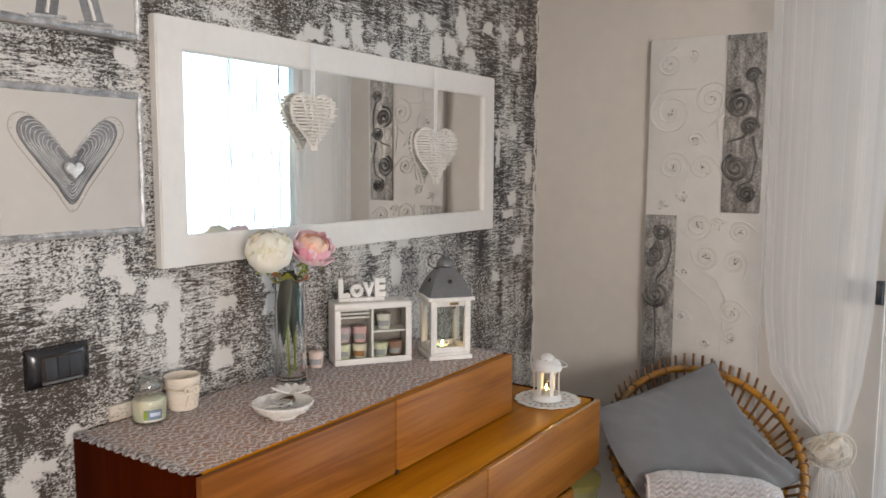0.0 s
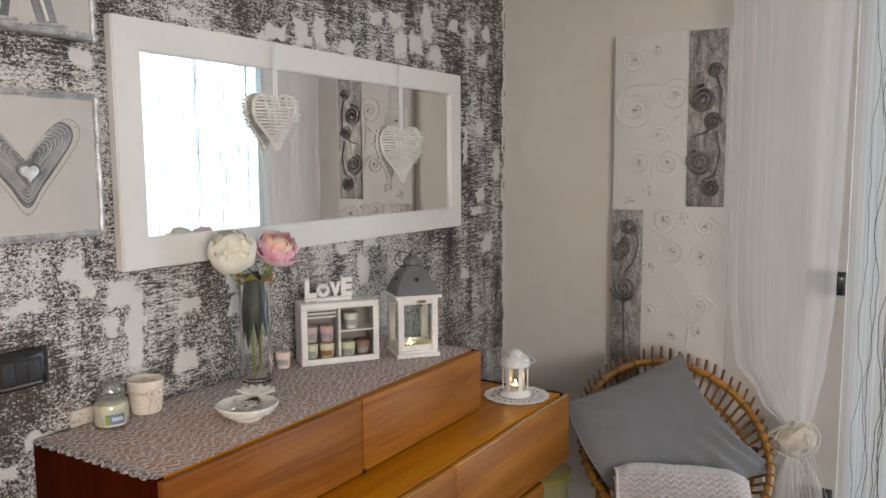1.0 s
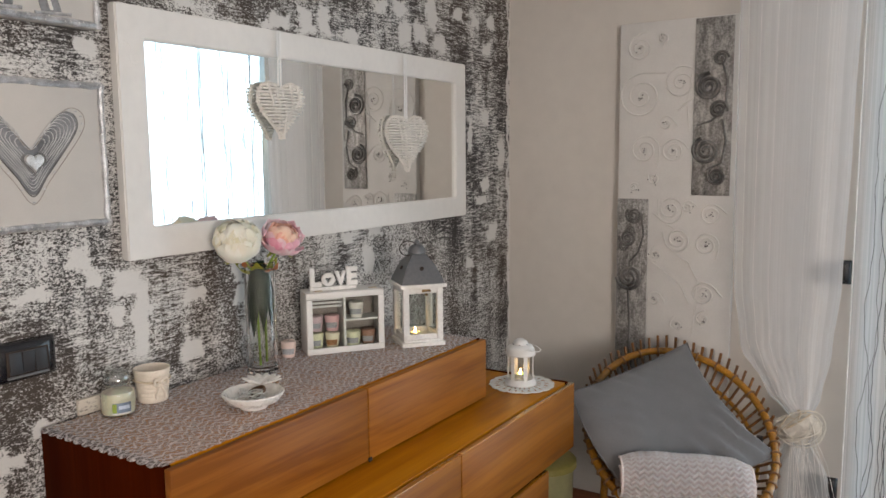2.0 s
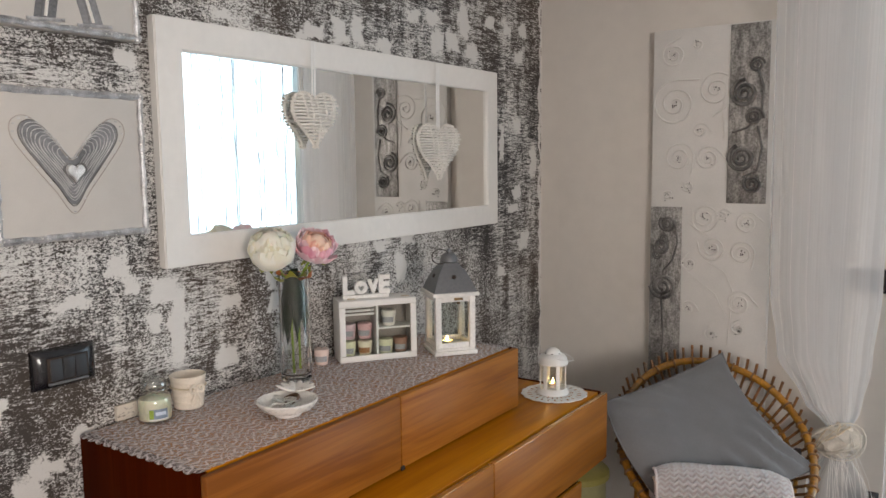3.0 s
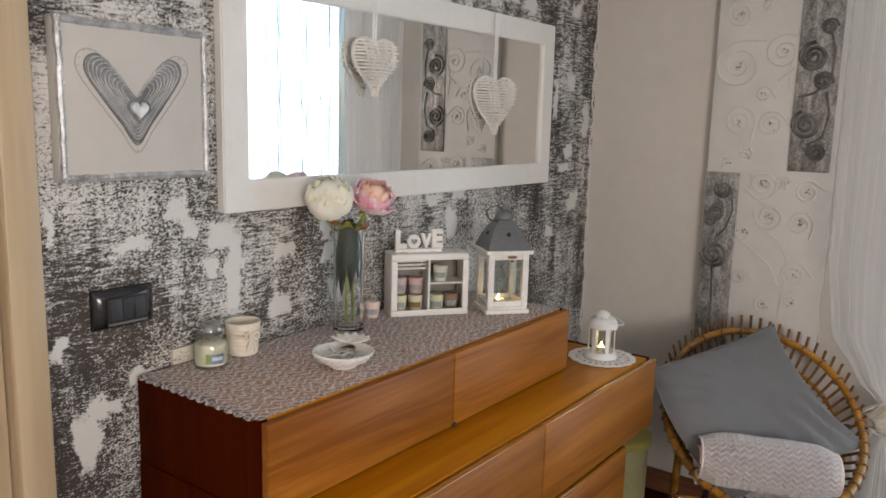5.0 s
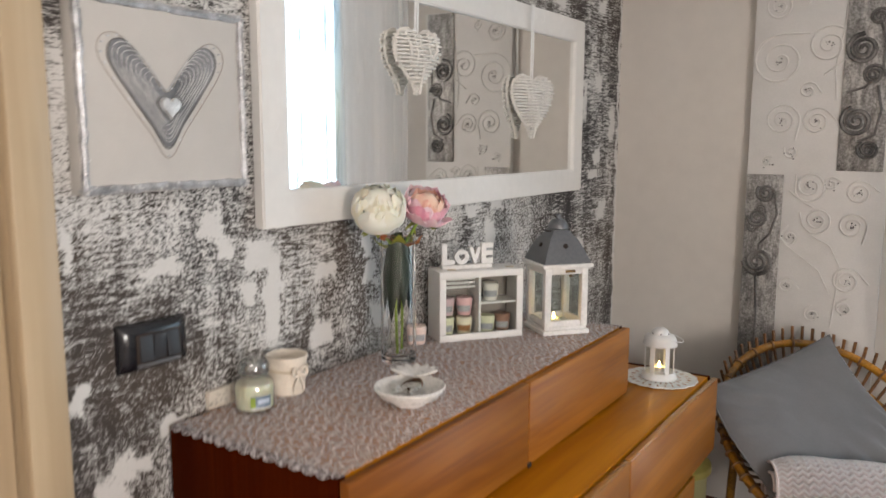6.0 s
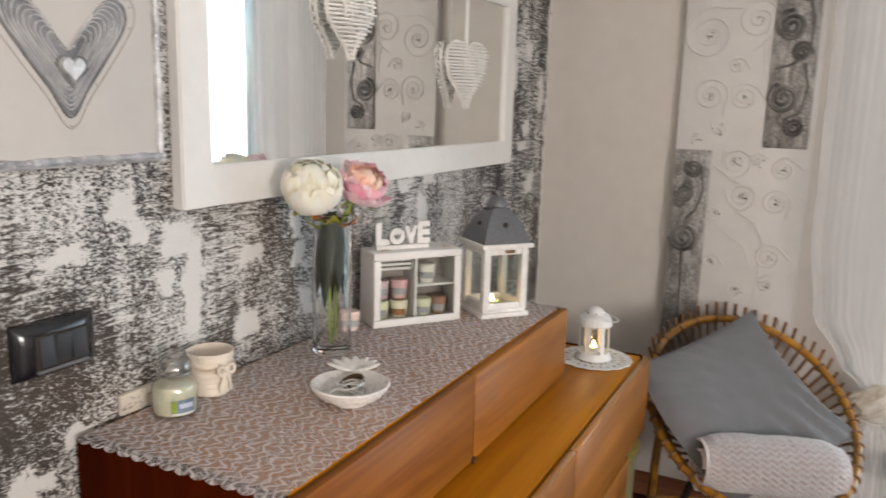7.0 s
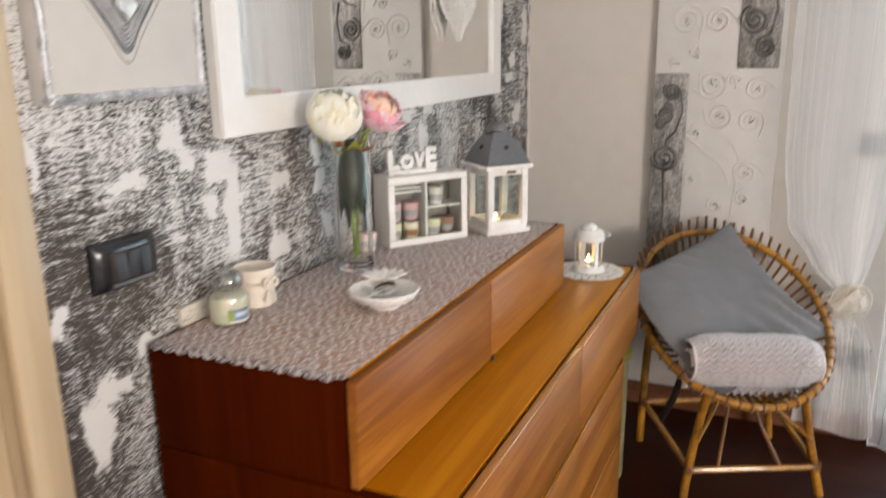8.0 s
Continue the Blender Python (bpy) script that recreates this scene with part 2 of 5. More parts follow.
# ---------------------------------------------------------------- the room
X1, Y0 = 3.2, -2.6
setting("wall_west", M_FEATURE, [(WALL_X - 0.2, WALL_X, 0.76, BACK_Y + 0.2, 0, CEIL)], "white plaster wall with dabbed grey-brown paint", "wall")
setting("wall_west_plain", M_WALL, [(WALL_X - 0.2, WALL_X, Y0, -0.10, 0, CEIL), (WALL_X - 0.2, WALL_X, -0.10, 0.74, 2.10, CEIL)], "plain beige painted wall with a doorway", "wall")
WIN0, WIN1, WTOP = 0.00, 1.50, 2.30
setting("wall_north", M_WALL, [(WALL_X, WIN0, BACK_Y, BACK_Y + 0.25, 0, CEIL), (WIN1, X1, BACK_Y, BACK_Y + 0.25, 0, CEIL),
                               (WIN0, WIN1, BACK_Y, BACK_Y + 0.25, WTOP, CEIL)], "beige painted wall with a french window", "wall")
setting("wall_south", M_WALL, [(WALL_X, X1, Y0 - 0.2, Y0, 0, CEIL)], "plain beige painted wall", "wall")
setting("wall_east", M_WALL, [(X1, X1 + 0.2, Y0 - 0.2, -2.4, 0, CEIL), (X1, X1 + 0.2, -0.6, BACK_Y + 0.25, 0, CEIL),
                              (X1, X1 + 0.2, -2.4, -0.6, 0, 0.8), (X1, X1 + 0.2, -2.4, -0.6, 2.1, CEIL)], "plain beige wall with a window", "wall")
setting("floor", M_FLOOR, [(WALL_X - 0.2, X1 + 0.2, Y0 - 0.2, BACK_Y + 0.25, -0.12, 0)], "dark reddish-brown polished parquet floor", "floor")
setting("ceiling", M_CEIL, [(WALL_X - 0.2, X1 + 0.2, Y0 - 0.2, BACK_Y + 0.25, CEIL, CEIL + 0.12)], "plain white painted ceiling", "ceiling")
setting("baseboard", M_SKIRT, [(WALL_X, WIN0 - 0.0, BACK_Y - 0.014, BACK_Y - 0.001, 0, 0.095), (WALL_X + 0.001, WALL_X + 0.015, 0.83, BACK_Y - 0.016, 0, 0.095)],
        "reddish varnished wooden skirting board", "skirting", 0.003)


# ---------------------------------------------------------------- dresser
def make_dresser():
    d = thing("dresser", -1.18, 1.7, 0, "teak dresser with wide drawers, standing against the dabbed wall", "dresser")
    ox, oy = -1.18, 1.7
    xb, xf, y0, y1, top = -1.475, -0.915, 0.970, 2.452, 0.784

    def bx(name, mat, x0, x1, ya, yb, z0, z1, bevel=0.0025, label="", parent=None):
        bm = box(B(), x0 - ox, x1 - ox, ya - oy, yb - oy, z0, z1, bevel)
        return part(name, bm, mat, parent or d, label)

    low, mid = 2.255, 1.722
    bx("side_panel", M_TEAK_SHADED, xb, xf, y0, y0 + 0.022, 0.05, top - 0.001, label="dark reddish teak side panel, its shade in the colour")
    bx("side_panel", M_TEAK_SHADED, xb, xf, y1 - 0.022, y1, 0.552, top - 0.001)
    bx("side_panel", M_TEAK_SHADED, xb, xf, low - 0.022, low, 0.05, 0.551)
    bx("back_panel", M_TEAK_SHADED, xb, xb + 0.012, y0 + 0.0225, low - 0.0225, 0.05, 0.551)
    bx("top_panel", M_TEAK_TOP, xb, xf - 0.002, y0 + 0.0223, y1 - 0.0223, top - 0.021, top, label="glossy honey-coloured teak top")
    bx("grip_groove", M_TEAK_SHADED, xf - 0.0015, xf + 0.0035, y0 + 0.0225, y1 - 0.0225, top - 0.050, top - 0.012, label="recessed grip groove along the front")
    bx("shelf_panel", M_TEAK_SHADED, xb, xf, y0 + 0.0225, y1 - 0.0225, 0.552, 0.572)
    bx("plinth", M_DARK, xb + 0.03, xf - 0.05, y0 + 0.03, low - 0.03, 0.0, 0.0495)
    bx("carcass_front", M_DARK, xf - 0.04, xf - 0.022, y0 + 0.0225, low - 0.0225, 0.05, 0.55)
    bx("carcass_front", M_DARK, xf - 0.04, xf - 0.022, y0 + 0.0225, y1 - 0.0225, 0.573, top - 0.052)
    for z0, z1, end in ((0.560, top - 0.006, y1), (0.300, 0.543, low), (0.052, 0.290, low)):
        for ya, yb in ((y0, mid - 0.0012), (mid + 0.0012, end)):
            f = bx("drawer", M_TEAK, xf + 0.004, xf + 0.022, ya + 0.001, yb - 0.001, z0, z1, 0.0025)
            bx("drawer_lip", M_LIP, xf + 0.0048, xf + 0.0215, ya + 0.002, yb - 0.002, z1 - 0.0004, z1 + 0.0032, 0.0014, parent=f, label="glossy rounded drawer lip, its highlight in a lighter colour")
    return d


def make_hutch():
    h = thing("hutch", -1.25, 1.55, 0.784, "low teak drawer unit resting on the dresser top", "cabinet")
    ox, oy, oz = -1.25, 1.55, 0.784
    xb, xf, y0, y1, top = -1.475, -1.082, 0.972, 2.150, 0.974

    def bx(name, mat, x0, x1, ya, yb, z0, z1, bevel=0.0025, label=""):
        return part(name, box(B(), x0 - ox, x1 - ox, ya - oy, yb - oy, z0 - oz, z1 - oz, bevel), mat, h, label)

    bx("side_panel", M_TEAK_SHADED, xb, xf, y0, y0 + 0.02, 0.7845, top - 0.0005, label="dark reddish teak side panel, its shade in the colour")
    bx("side_panel", M_TEAK_SHADED, xb, xf, y1 - 0.02, y1, 0.7845, top - 0.0005)
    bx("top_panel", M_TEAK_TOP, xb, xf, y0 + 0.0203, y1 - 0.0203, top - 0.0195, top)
    bx("back_panel", M_TEAK_SHADED, xb, xb + 0.012, y0 + 0.02, y1 - 0.02, 0.79, top - 0.02)
    bx("bottom_panel", M_TEAK_SHADED, xb + 0.012, xf, y0 + 0.02, y1 - 0.02, 0.7845, 0.80)
    bx("carcass_front", M_DARK, xf - 0.02, xf - 0.004, y0 + 0.02, y1 - 0.02, 0.80, top - 0.02)
    mid = 1.557
    bx("drawer", M_TEAK, xf + 0.003, xf + 0.022, y0 + 0.001, mid - 0.0015, 0.789, top - 0.002, 0.003)
    bx("drawer", M_TEAK, xf + 0.003, xf + 0.022, mid + 0.0015, y1 - 0.001, 0.789, top - 0.002, 0.003)
    bx("peg", M_DARK, xf + 0.0222, xf + 0.0262, mid - 0.007, mid + 0.007, 0.786, 0.797, 0.0015, "small dark peg under the drawer seam")
    return h


make_dresser()
make_hutch()


# ---------------------------------------------------------------- mirror
def frame_ring(y0, y1, z0, z1, w, x0, x1, bevel=0.004):
    """One broad flat frame round an opening, in the plane of the wall."""
    bm = B()
    outer, inner = ((y0, z0), (y1, z0), (y1, z1), (y0, z1)), ((y0 + w, z0 + w), (y1 - w, z0 + w), (y1 - w, z1 - w), (y0 + w, z1 - w))
    oo, oi, bo, bi = ([bm.verts.new((x, p, q)) for p, q in ring] for x, ring in ((x1, outer), (x1, inner), (x0, outer), (x0, inner)))
    for i in range(4):
        j = (i + 1) % 4
        for p, q in ((oo, oi), (bo, bi), (oo, bo), (oi, bi)):
            bm.faces.new((p[i], p[j], q[j], q[i]))
    bmesh.ops.recalc_face_normals(bm, faces=bm.faces)
    rims = [e for e in bm.edges if e.calc_face_angle(0.0) > 0.5]
    bmesh.ops.bevel(bm, geom=rims, offset=bevel, segments=3, affect="EDGES")
    return bm


def make_mirror():
    m = thing("mirror", WALL_X, 1.954, 1.593, "wide wall mirror in a broad white wooden frame", "mirror")
    y0, y1, z0, z1, w = -0.756, 0.756, -0.289, 0.289, 0.074
    x1 = 0.029
    part("frame", frame_ring(y0, y1, z0, z1, w, 0.001, x1, 0.0035), M_WHITE, m, "white coated wooden frame")
    rnd = random.Random(17)
    for k in range(16):
        if k % 2:
            cy, cz = rnd.uniform(y0 + 0.03, y1 - 0.03), rnd.choice((z0 + 0.037, z1 - 0.037))
        else:
            cy, cz = rnd.choice((y0 + 0.037, y1 - 0.037)), rnd.uniform(z0 + 0.03, z1 - 0.03)
        a, l = rnd.uniform(0, 6.28), rnd.uniform(0.018, 0.032)
        pts = [(x1 - 0.0004, cy + l * f * math.cos(a + 0.9 * f), cz + l * f * math.sin(a + 0.9 * f)) for f in (-1, -0.6, -0.2, 0.2, 0.6, 1)]
        part("crease", tube(B(), pts, 0.0011, 5), M_WHITE, m, "raised crease in the white coating")
    g = Mat("mirror_silvering")
    g.set(Base_Color=(0.90, 0.91, 0.90), Metallic=1.0, Roughness=0.015)
    part("mirror_glass", box(B(), 0.010, 0.018, y0 + w - 0.004, y1 - w + 0.004, z0 + w - 0.004, z1 - w + 0.004), g.m, m, "clear silvered mirror glass")
    return m


make_mirror()


# ---------------------------------------------------------------- more materials
def sheer(name, colour, low, high, streaks, across=1.0, thin=0.0, back=0.45):
    """Thin cloth that lets light through, denser along its threads."""
    m = Mat(name)
    uv = m.t.nodes.new("ShaderNodeTexCoord").outputs["UV"]
    thread = m.noise(1.0, 3, 0.65, m.at((streaks, across, 1), uv))
    fold = m.noise(1.0, 2, 0.5, m.at((streaks * 0.12, 0.8, 1), uv))
    f = m.math("ADD", m.math("MULTIPLY", thread, 0.6), m.math("MULTIPLY", fold, 0.4))
    dens = m.t.nodes.new("ShaderNodeMapRange")
    m.put(f, dens.inputs[0])
    for i, v in enumerate((0.33, 0.68, low, high)):
        dens.inputs[i + 1].default_value = v
    weave = dens.outputs[0]
    if thin:        # spread out thinly at its first edge, gathered towards the other
        weave = m.math("MULTIPLY", weave, m.math("MULTIPLY_ADD", m.math("POWER", m.xyz(uv)[0], 0.8), thin * 1.45, 1.0 - thin))
    t, d, l = (m.t.nodes.new("ShaderNodeBsdf" + k) for k in ("Transparent", "Diffuse", "Translucent"))
    d.inputs[0].default_value = l.inputs[0].default_value = (*colour, 1)
    cloth, out = m.t.nodes.new("ShaderNodeMixShader"), m.t.nodes.new("ShaderNodeMixShader")
    cloth.inputs[0].default_value = back
    m.put(d.outputs[0], cloth.inputs[1]), m.put(l.outputs[0], cloth.inputs[2])
    m.put(weave, out.inputs[0]), m.put(t.outputs[0], out.inputs[1]), m.put(cloth.outputs[0], out.inputs[2])
    m.put(out.outputs[0], m.t.nodes["Material Output"].inputs[0])
    return m.m


def glass(name, tint=(1, 1, 1), rough=0.0, ior=1.45):
    m = Mat(name)
    m.set(Base_Color=tint, Roughness=rough, Transmission_Weight=1.0, IOR=ior)
    return m.m


def thin_glass(name, tint=(0.96, 0.98, 0.97), gloss=0.08):
    """A pane: mostly clear with a sharp gloss."""
    m = Mat(name)
    t, g, x = m.t.nodes.new("ShaderNodeBsdfTransparent"), m.t.nodes.new("ShaderNodeBsdfGlossy"), m.t.nodes.new("ShaderNodeMixShader")
    t.inputs[0].default_value = (*tint, 1)
    g.inputs["Roughness"].default_value = 0.03
    fr = m.t.nodes.new("ShaderNodeLayerWeight")
    fr.inputs[0].default_value = 0.5
    m.put(m.math("MULTIPLY_ADD", m.math("POWER", fr.outputs["Facing"], 4.0), 0.5, gloss * 0.4), x.inputs[0])
    m.put(t.outputs[0], x.inputs[1]), m.put(g.outputs[0], x.inputs[2]), m.put(x.outputs[0], m.t.nodes["Material Output"].inputs[0])
    return m.m


def glow(name, colour, strength):
    m = Mat(name)
    m.set(Base_Color=colour, Emission_Color=colour, Emission_Strength=strength)
    return m.m


def make_lace():
    """Openwork lace: wavy rows of leaves and flowers over a fine net."""
    m = Mat("grey_white_lace")
    x, y, z = m.xyz()
    wob, warp = m.noise(13.0, 2), m.noise(38.0, 2)
    along = m.math("MULTIPLY_ADD", warp, 0.030, x)
    rows = m.math("ADD", m.math("MULTIPLY", along, 47.0), m.math("MULTIPLY", m.math("SINE", m.math("MULTIPLY_ADD", y, 175.0, m.math("MULTIPLY", wob, 12.0))), 0.36))
    cord = m.math("ABSOLUTE", m.math("SUBTRACT", m.math("FRACT", rows), 0.5))
    cord = m.math("MULTIPLY", m.math("SUBTRACT", 0.20, cord), 7.0, clamp=True)
    rows2 = m.math("ADD", m.math("MULTIPLY", along, 47.0), m.math("MULTIPLY", m.math("SINE", m.math("MULTIPLY_ADD", y, 118.0, m.math("MULTIPLY", m.noise(9.0, 2, co=m.at((1.3, 0.8, 1))), 14.0))), 0.46))
    loop = m.math("ABSOLUTE", m.math("SUBTRACT", m.math("FRACT", rows2), 0.5))
    loop = m.math("MULTIPLY", m.math("SUBTRACT", 0.14, loop), 8.0, clamp=True)
    net = m.math("MULTIPLY", m.math("SUBTRACT", m.noise(480.0, 1), 0.42), 5.0, clamp=True)
    blotch = m.math("MULTIPLY", m.math("SUBTRACT", m.noise(90.0, 2), 0.55), 8.0, clamp=True)
    dens = m.math("MAXIMUM", m.math("MAXIMUM", cord, m.math("MULTIPLY", loop, 0.85)), m.math("MAXIMUM", m.math("MULTIPLY", blotch, 0.8), m.math("MULTIPLY", net, 0.40)))
    dens = m.math("MULTIPLY_ADD", dens, 0.74, 0.22)
    t, d, o = m.t.nodes.new("ShaderNodeBsdfTransparent"), m.t.nodes.new("ShaderNodeBsdfDiffuse"), m.t.nodes.new("ShaderNodeMixShader")
    d.inputs[0].default_value = (0.71, 0.678, 0.683, 1)
    m.put(dens, o.inputs[0]), m.put(t.outputs[0], o.inputs[1]), m.put(d.outputs[0], o.inputs[2])
    m.put(o.outputs[0], m.t.nodes["Material Output"].inputs[0])
    return m.m


def make_peony(name, outer, inner, deep):
    """Silk petals, each of its own tone, veined and a little translucent."""
    m = Mat(name)
    isl = m.t.nodes.new("ShaderNodeNewGeometry").outputs["Random Per Island"]
    big, fine = m.noise(22.0, 2), m.noise(1.0, 2, 0.6, m.at((120, 120, 30)))
    f = m.math("ADD", m.math("MULTIPLY", big, 0.45), m.math("ADD", m.math("MULTIPLY", fine, 0.25), m.math("MULTIPLY", isl, 0.30)))
    m.set(Base_Color=m.ramp(f, (0.28, deep), (0.44, inner), (0.64, outer)), Roughness=0.75, Sheen_Weight=0.25, Subsurface_Weight=0.25)
    m.b.inputs["Subsurface Radius"].default_value = (0.012, 0.008, 0.006)
    m.bump(fine, 0.25, 0.001)
    return m.m


def make_weave():
    """Soft wool of the ribbed throw, with its groove shade put into the colour."""
    m = Mat("pale_pink_knit")
    uv = m.t.nodes.new("ShaderNodeTexCoord").outputs["UV"]
    u, v, w = m.xyz(uv)
    zig = m.math("ABSOLUTE", m.math("SUBTRACT", m.math("FRACT", m.math("MULTIPLY", u, 15.0)), 0.5))
    ridge_shade = m.math("SINE", m.math("MULTIPLY", m.math("ADD", m.math("MULTIPLY", v, 1 / 0.0165), m.math("MULTIPLY", zig, 1.3)), 6.2832))
    tuft, fine = m.noise(60.0, 2), m.noise(420.0, 3)
    # shade of the knitted grooves is mixed into the base colour
    f = m.math("ADD", m.math("MULTIPLY_ADD", ridge_shade, 0.20, 0.20), m.math("ADD", m.math("MULTIPLY", tuft, 0.3), m.math("MULTIPLY", fine, 0.3)))
    m.set(Base_Color=m.ramp(f, (0.28, (0.80, 0.71, 0.70)), (0.58, (0.97, 0.945, 0.945))), Roughness=0.95, Sheen_Weight=0.5)
    m.bump(fine, 0.25, 0.001)
    return m.m


# White voile tinted blue: the window's cool light is in the cloth colour.
M_SHEER = sheer("cool_lit_string_voile", (0.91, 0.945, 0.985), 0.52, 0.66, 70.0, 0.22, 0.40, 0.2)
M_TAIL = sheer("bunched_string_voile", (0.92, 0.92, 0.925), 0.36, 0.62, 50.0, 0.5, 0.0, 0.25)
M_VOILE = sheer("white_window_voile", (0.90, 0.91, 0.92), 0.28, 0.5, 200.0, 1.0)
M_GLASS = glass("clear_glass")
M_PANE = thin_glass("thin_pane")
M_JAR = thin_glass("jar_glass", (0.955, 0.96, 0.95), 0.6)
M_STOPPER = thin_glass("stopper_glass", (0.80, 0.82, 0.81), 0.9)
M_LACE = make_lace()
M_WPEONY = make_peony("ivory_petal", (0.86, 0.845, 0.75), (0.82, 0.79, 0.65), (0.74, 0.69, 0.48))
M_PPEONY = make_peony("pink_petal", (0.92, 0.74, 0.77), (0.88, 0.53, 0.60), (0.80, 0.33, 0.44))
M_PEACH = make_peony("peach_petal", (0.93, 0.66, 0.52), (0.90, 0.52, 0.40), (0.84, 0.38, 0.30))
M_RUST = plain("rust_tinged_leaf", (0.42, 0.13, 0.03), 0.5, 0.3, 60, 0.2)
M_LEAF = plain("dark_green_leaf", (0.024, 0.040, 0.021), 0.45, 0.25, 60, 0.3)
M_SEPAL = plain("yellow_green_leaf", (0.30, 0.30, 0.04), 0.5, 0.3, 60, 0.2)
M_STEM = plain("fresh_green_stem", (0.27, 0.40, 0.05), 0.4, 0.2, 80, 0.2)
M_CERAMIC = plain("glossy_white_ceramic", (0.80, 0.775, 0.74), 0.28, 0.02, 30, 0.05)
M_CREAM = plain("cream_stoneware", (0.74, 0.66, 0.56), 0.6, 0.06, 60, 0.3)
M_SHABBY = plain("shabby_white_wood", (0.77, 0.752, 0.725), 0.6, 0.10, 45, 0.4)
M_ZINC = plain("grey_painted_zinc", (0.150, 0.153, 0.160), 0.45, 0.12, 40, 0.2, metal=0.35)
M_TIN = plain("white_enamelled_tin", (0.78, 0.77, 0.75), 0.35, 0.03, 30, 0.05)
M_WAX = plain("candle_wax", (0.85, 0.80, 0.68), 0.5, 0.03, 40, 0.05, Subsurface_Weight=0.3)
M_FLAME = glow("candle_flame", (1.0, 0.58, 0.18), 60.0)
M_BRASS = plain("aged_brass", (0.20, 0.13, 0.06), 0.4, 0.2, 60, 0.2, metal=0.8)
M_RATTAN = plain("honey_rattan", (0.40, 0.175, 0.014), 0.34, 0.40, 42, 0.3, Coat_Weight=0.5)
M_CANE = plain("dark_cane", (0.19, 0.082, 0.022), 0.5, 0.40, 50, 0.3)
M_DARKCANE = plain("near_black_cane", (0.020, 0.013, 0.010), 0.5, 0.3, 50, 0.3)
M_BIND = plain("worn_cane_binding", (0.25, 0.13, 0.055), 0.55, 0.25, 80, 0.4)
M_GREY = plain("grey_cotton", (0.168, 0.169, 0.175), 0.9, 0.05, 40, 0.25, Sheen_Weight=0.25)
M_KNIT = make_weave()
M_OLIVE = plain("olive_enamel", (0.22, 0.19, 0.05), 0.4, 0.12, 20, 0.1)
M_PALEGREEN = plain("pale_olive_side", (0.27, 0.255, 0.13), 0.45, 0.10, 20, 0.1)
M_CHROME = plain("polished_silver", (0.80, 0.79, 0.77), 0.30, 0.08, 60, 0.0, metal=1.0)
M_YARN = plain("charcoal_yarn", (0.055, 0.055, 0.062), 0.9, 0.2, 90, 0.0)
M_STRAW = plain("straw_twine", (0.62, 0.52, 0.38), 0.85, 0.15, 120, 0.4)
M_PVC = plain("white_window_lacquer", (0.80, 0.80, 0.79), 0.35, 0.02, 10, 0.05)
M_WICKER = plain("whitewashed_wicker", (0.76, 0.735, 0.69), 0.75, 0.08, 90, 0.4)
M_RIBBON = plain("white_satin_ribbon", (0.78, 0.77, 0.75), 0.4, 0.03, 60, 0.1)
M_DOILY = plain("white_crochet_cotton", (0.84, 0.825, 0.79), 0.9, 0.05, 120, 0.15)

# ---------------------------------------------------------------- door casing, window, switches
setting("door_casing", M_CASING, [(WALL_X + 0.001, WALL_X + 0.024, 0.722, 0.787, 0, 2.18), (WALL_X + 0.001, WALL_X + 0.024, -0.18, -0.10, 0, 2.18),
                                  (WALL_X + 0.001, WALL_X + 0.024, -0.10, 0.722, 2.10, 2.18)], "pale varnished wooden door casing", "door casing", 0.006)
setting("door_jamb", M_CASING, [(WALL_X - 0.2, WALL_X, 0.735, 0.7595, 0, 2.10)], "pale varnished wooden door jamb", "door jamb", 0.002)
door = thing("door", WALL_X - 0.06, 0.318, 0.0, "closed pale varnished wooden door", "door", kind="structure")
part("leaf", box(B(), -0.02, 0.022, -0.412, 0.412, 0.005, 2.095, 0.004), M_CASING, door)
for a, b in ((0.12, 0.95), (1.10, 1.98)):
    part("panel", box(B(), 0.0225, 0.032, -0.30, 0.30, a, b, 0.008), M_CASING, door)

win = thing("window_1", 0.75, BACK_Y + 0.12, 0.0, "white french window behind sheer curtains", "window", kind="structure")
w0, w1 = WIN0 - 0.75, WIN1 - 0.75
for b in ((w0, w0 + 0.05, 0, WTOP), (w1 - 0.05, w1, 0, WTOP), (w0 + 0.05, w1 - 0.05, WTOP - 0.06, WTOP), (w0 + 0.05, w1 - 0.05, 0, 0.06),
          (-0.05, 0.05, 0.06, WTOP - 0.06), (w0 + 0.05, -0.05, 0.75, 0.83), (0.05, w1 - 0.05, 0.75, 0.83)):
    part("window_frame", box(B(), b[0] + 0.0005, b[1] - 0.0005, -0.03, 0.03, b[2] + 0.0005, b[3] - 0.0005, 0.004), M_PVC, win)
for x0, x1 in ((w0 + 0.05, -0.05), (0.05, w1 - 0.05)):
    for z0, z1 in ((0.06, 0.75), (0.83, WTOP - 0.06)):
        p = part("pane", box(B(), x0, x1, -0.004, 0.004, z0, z1), M_PANE, win)
        p.visible_shadow = False
win2 = thing("window_2", X1 + 0.1, -1.5, 0.8, "white casement window in the side wall", "window", kind="structure")
for b in ((-0.9, -0.85, 0, 1.3), (0.85, 0.9, 0, 1.3), (-0.85, 0.85, 0, 0.05), (-0.85, 0.85, 1.25, 1.3), (-0.03, 0.03, 0.05, 1.25)):
    part("window_frame", box(B(), -0.03, 0.03, b[0] + 0.0005, b[1] - 0.0005, b[2] + 0.0005, b[3] - 0.0005, 0.004), M_PVC, win2)
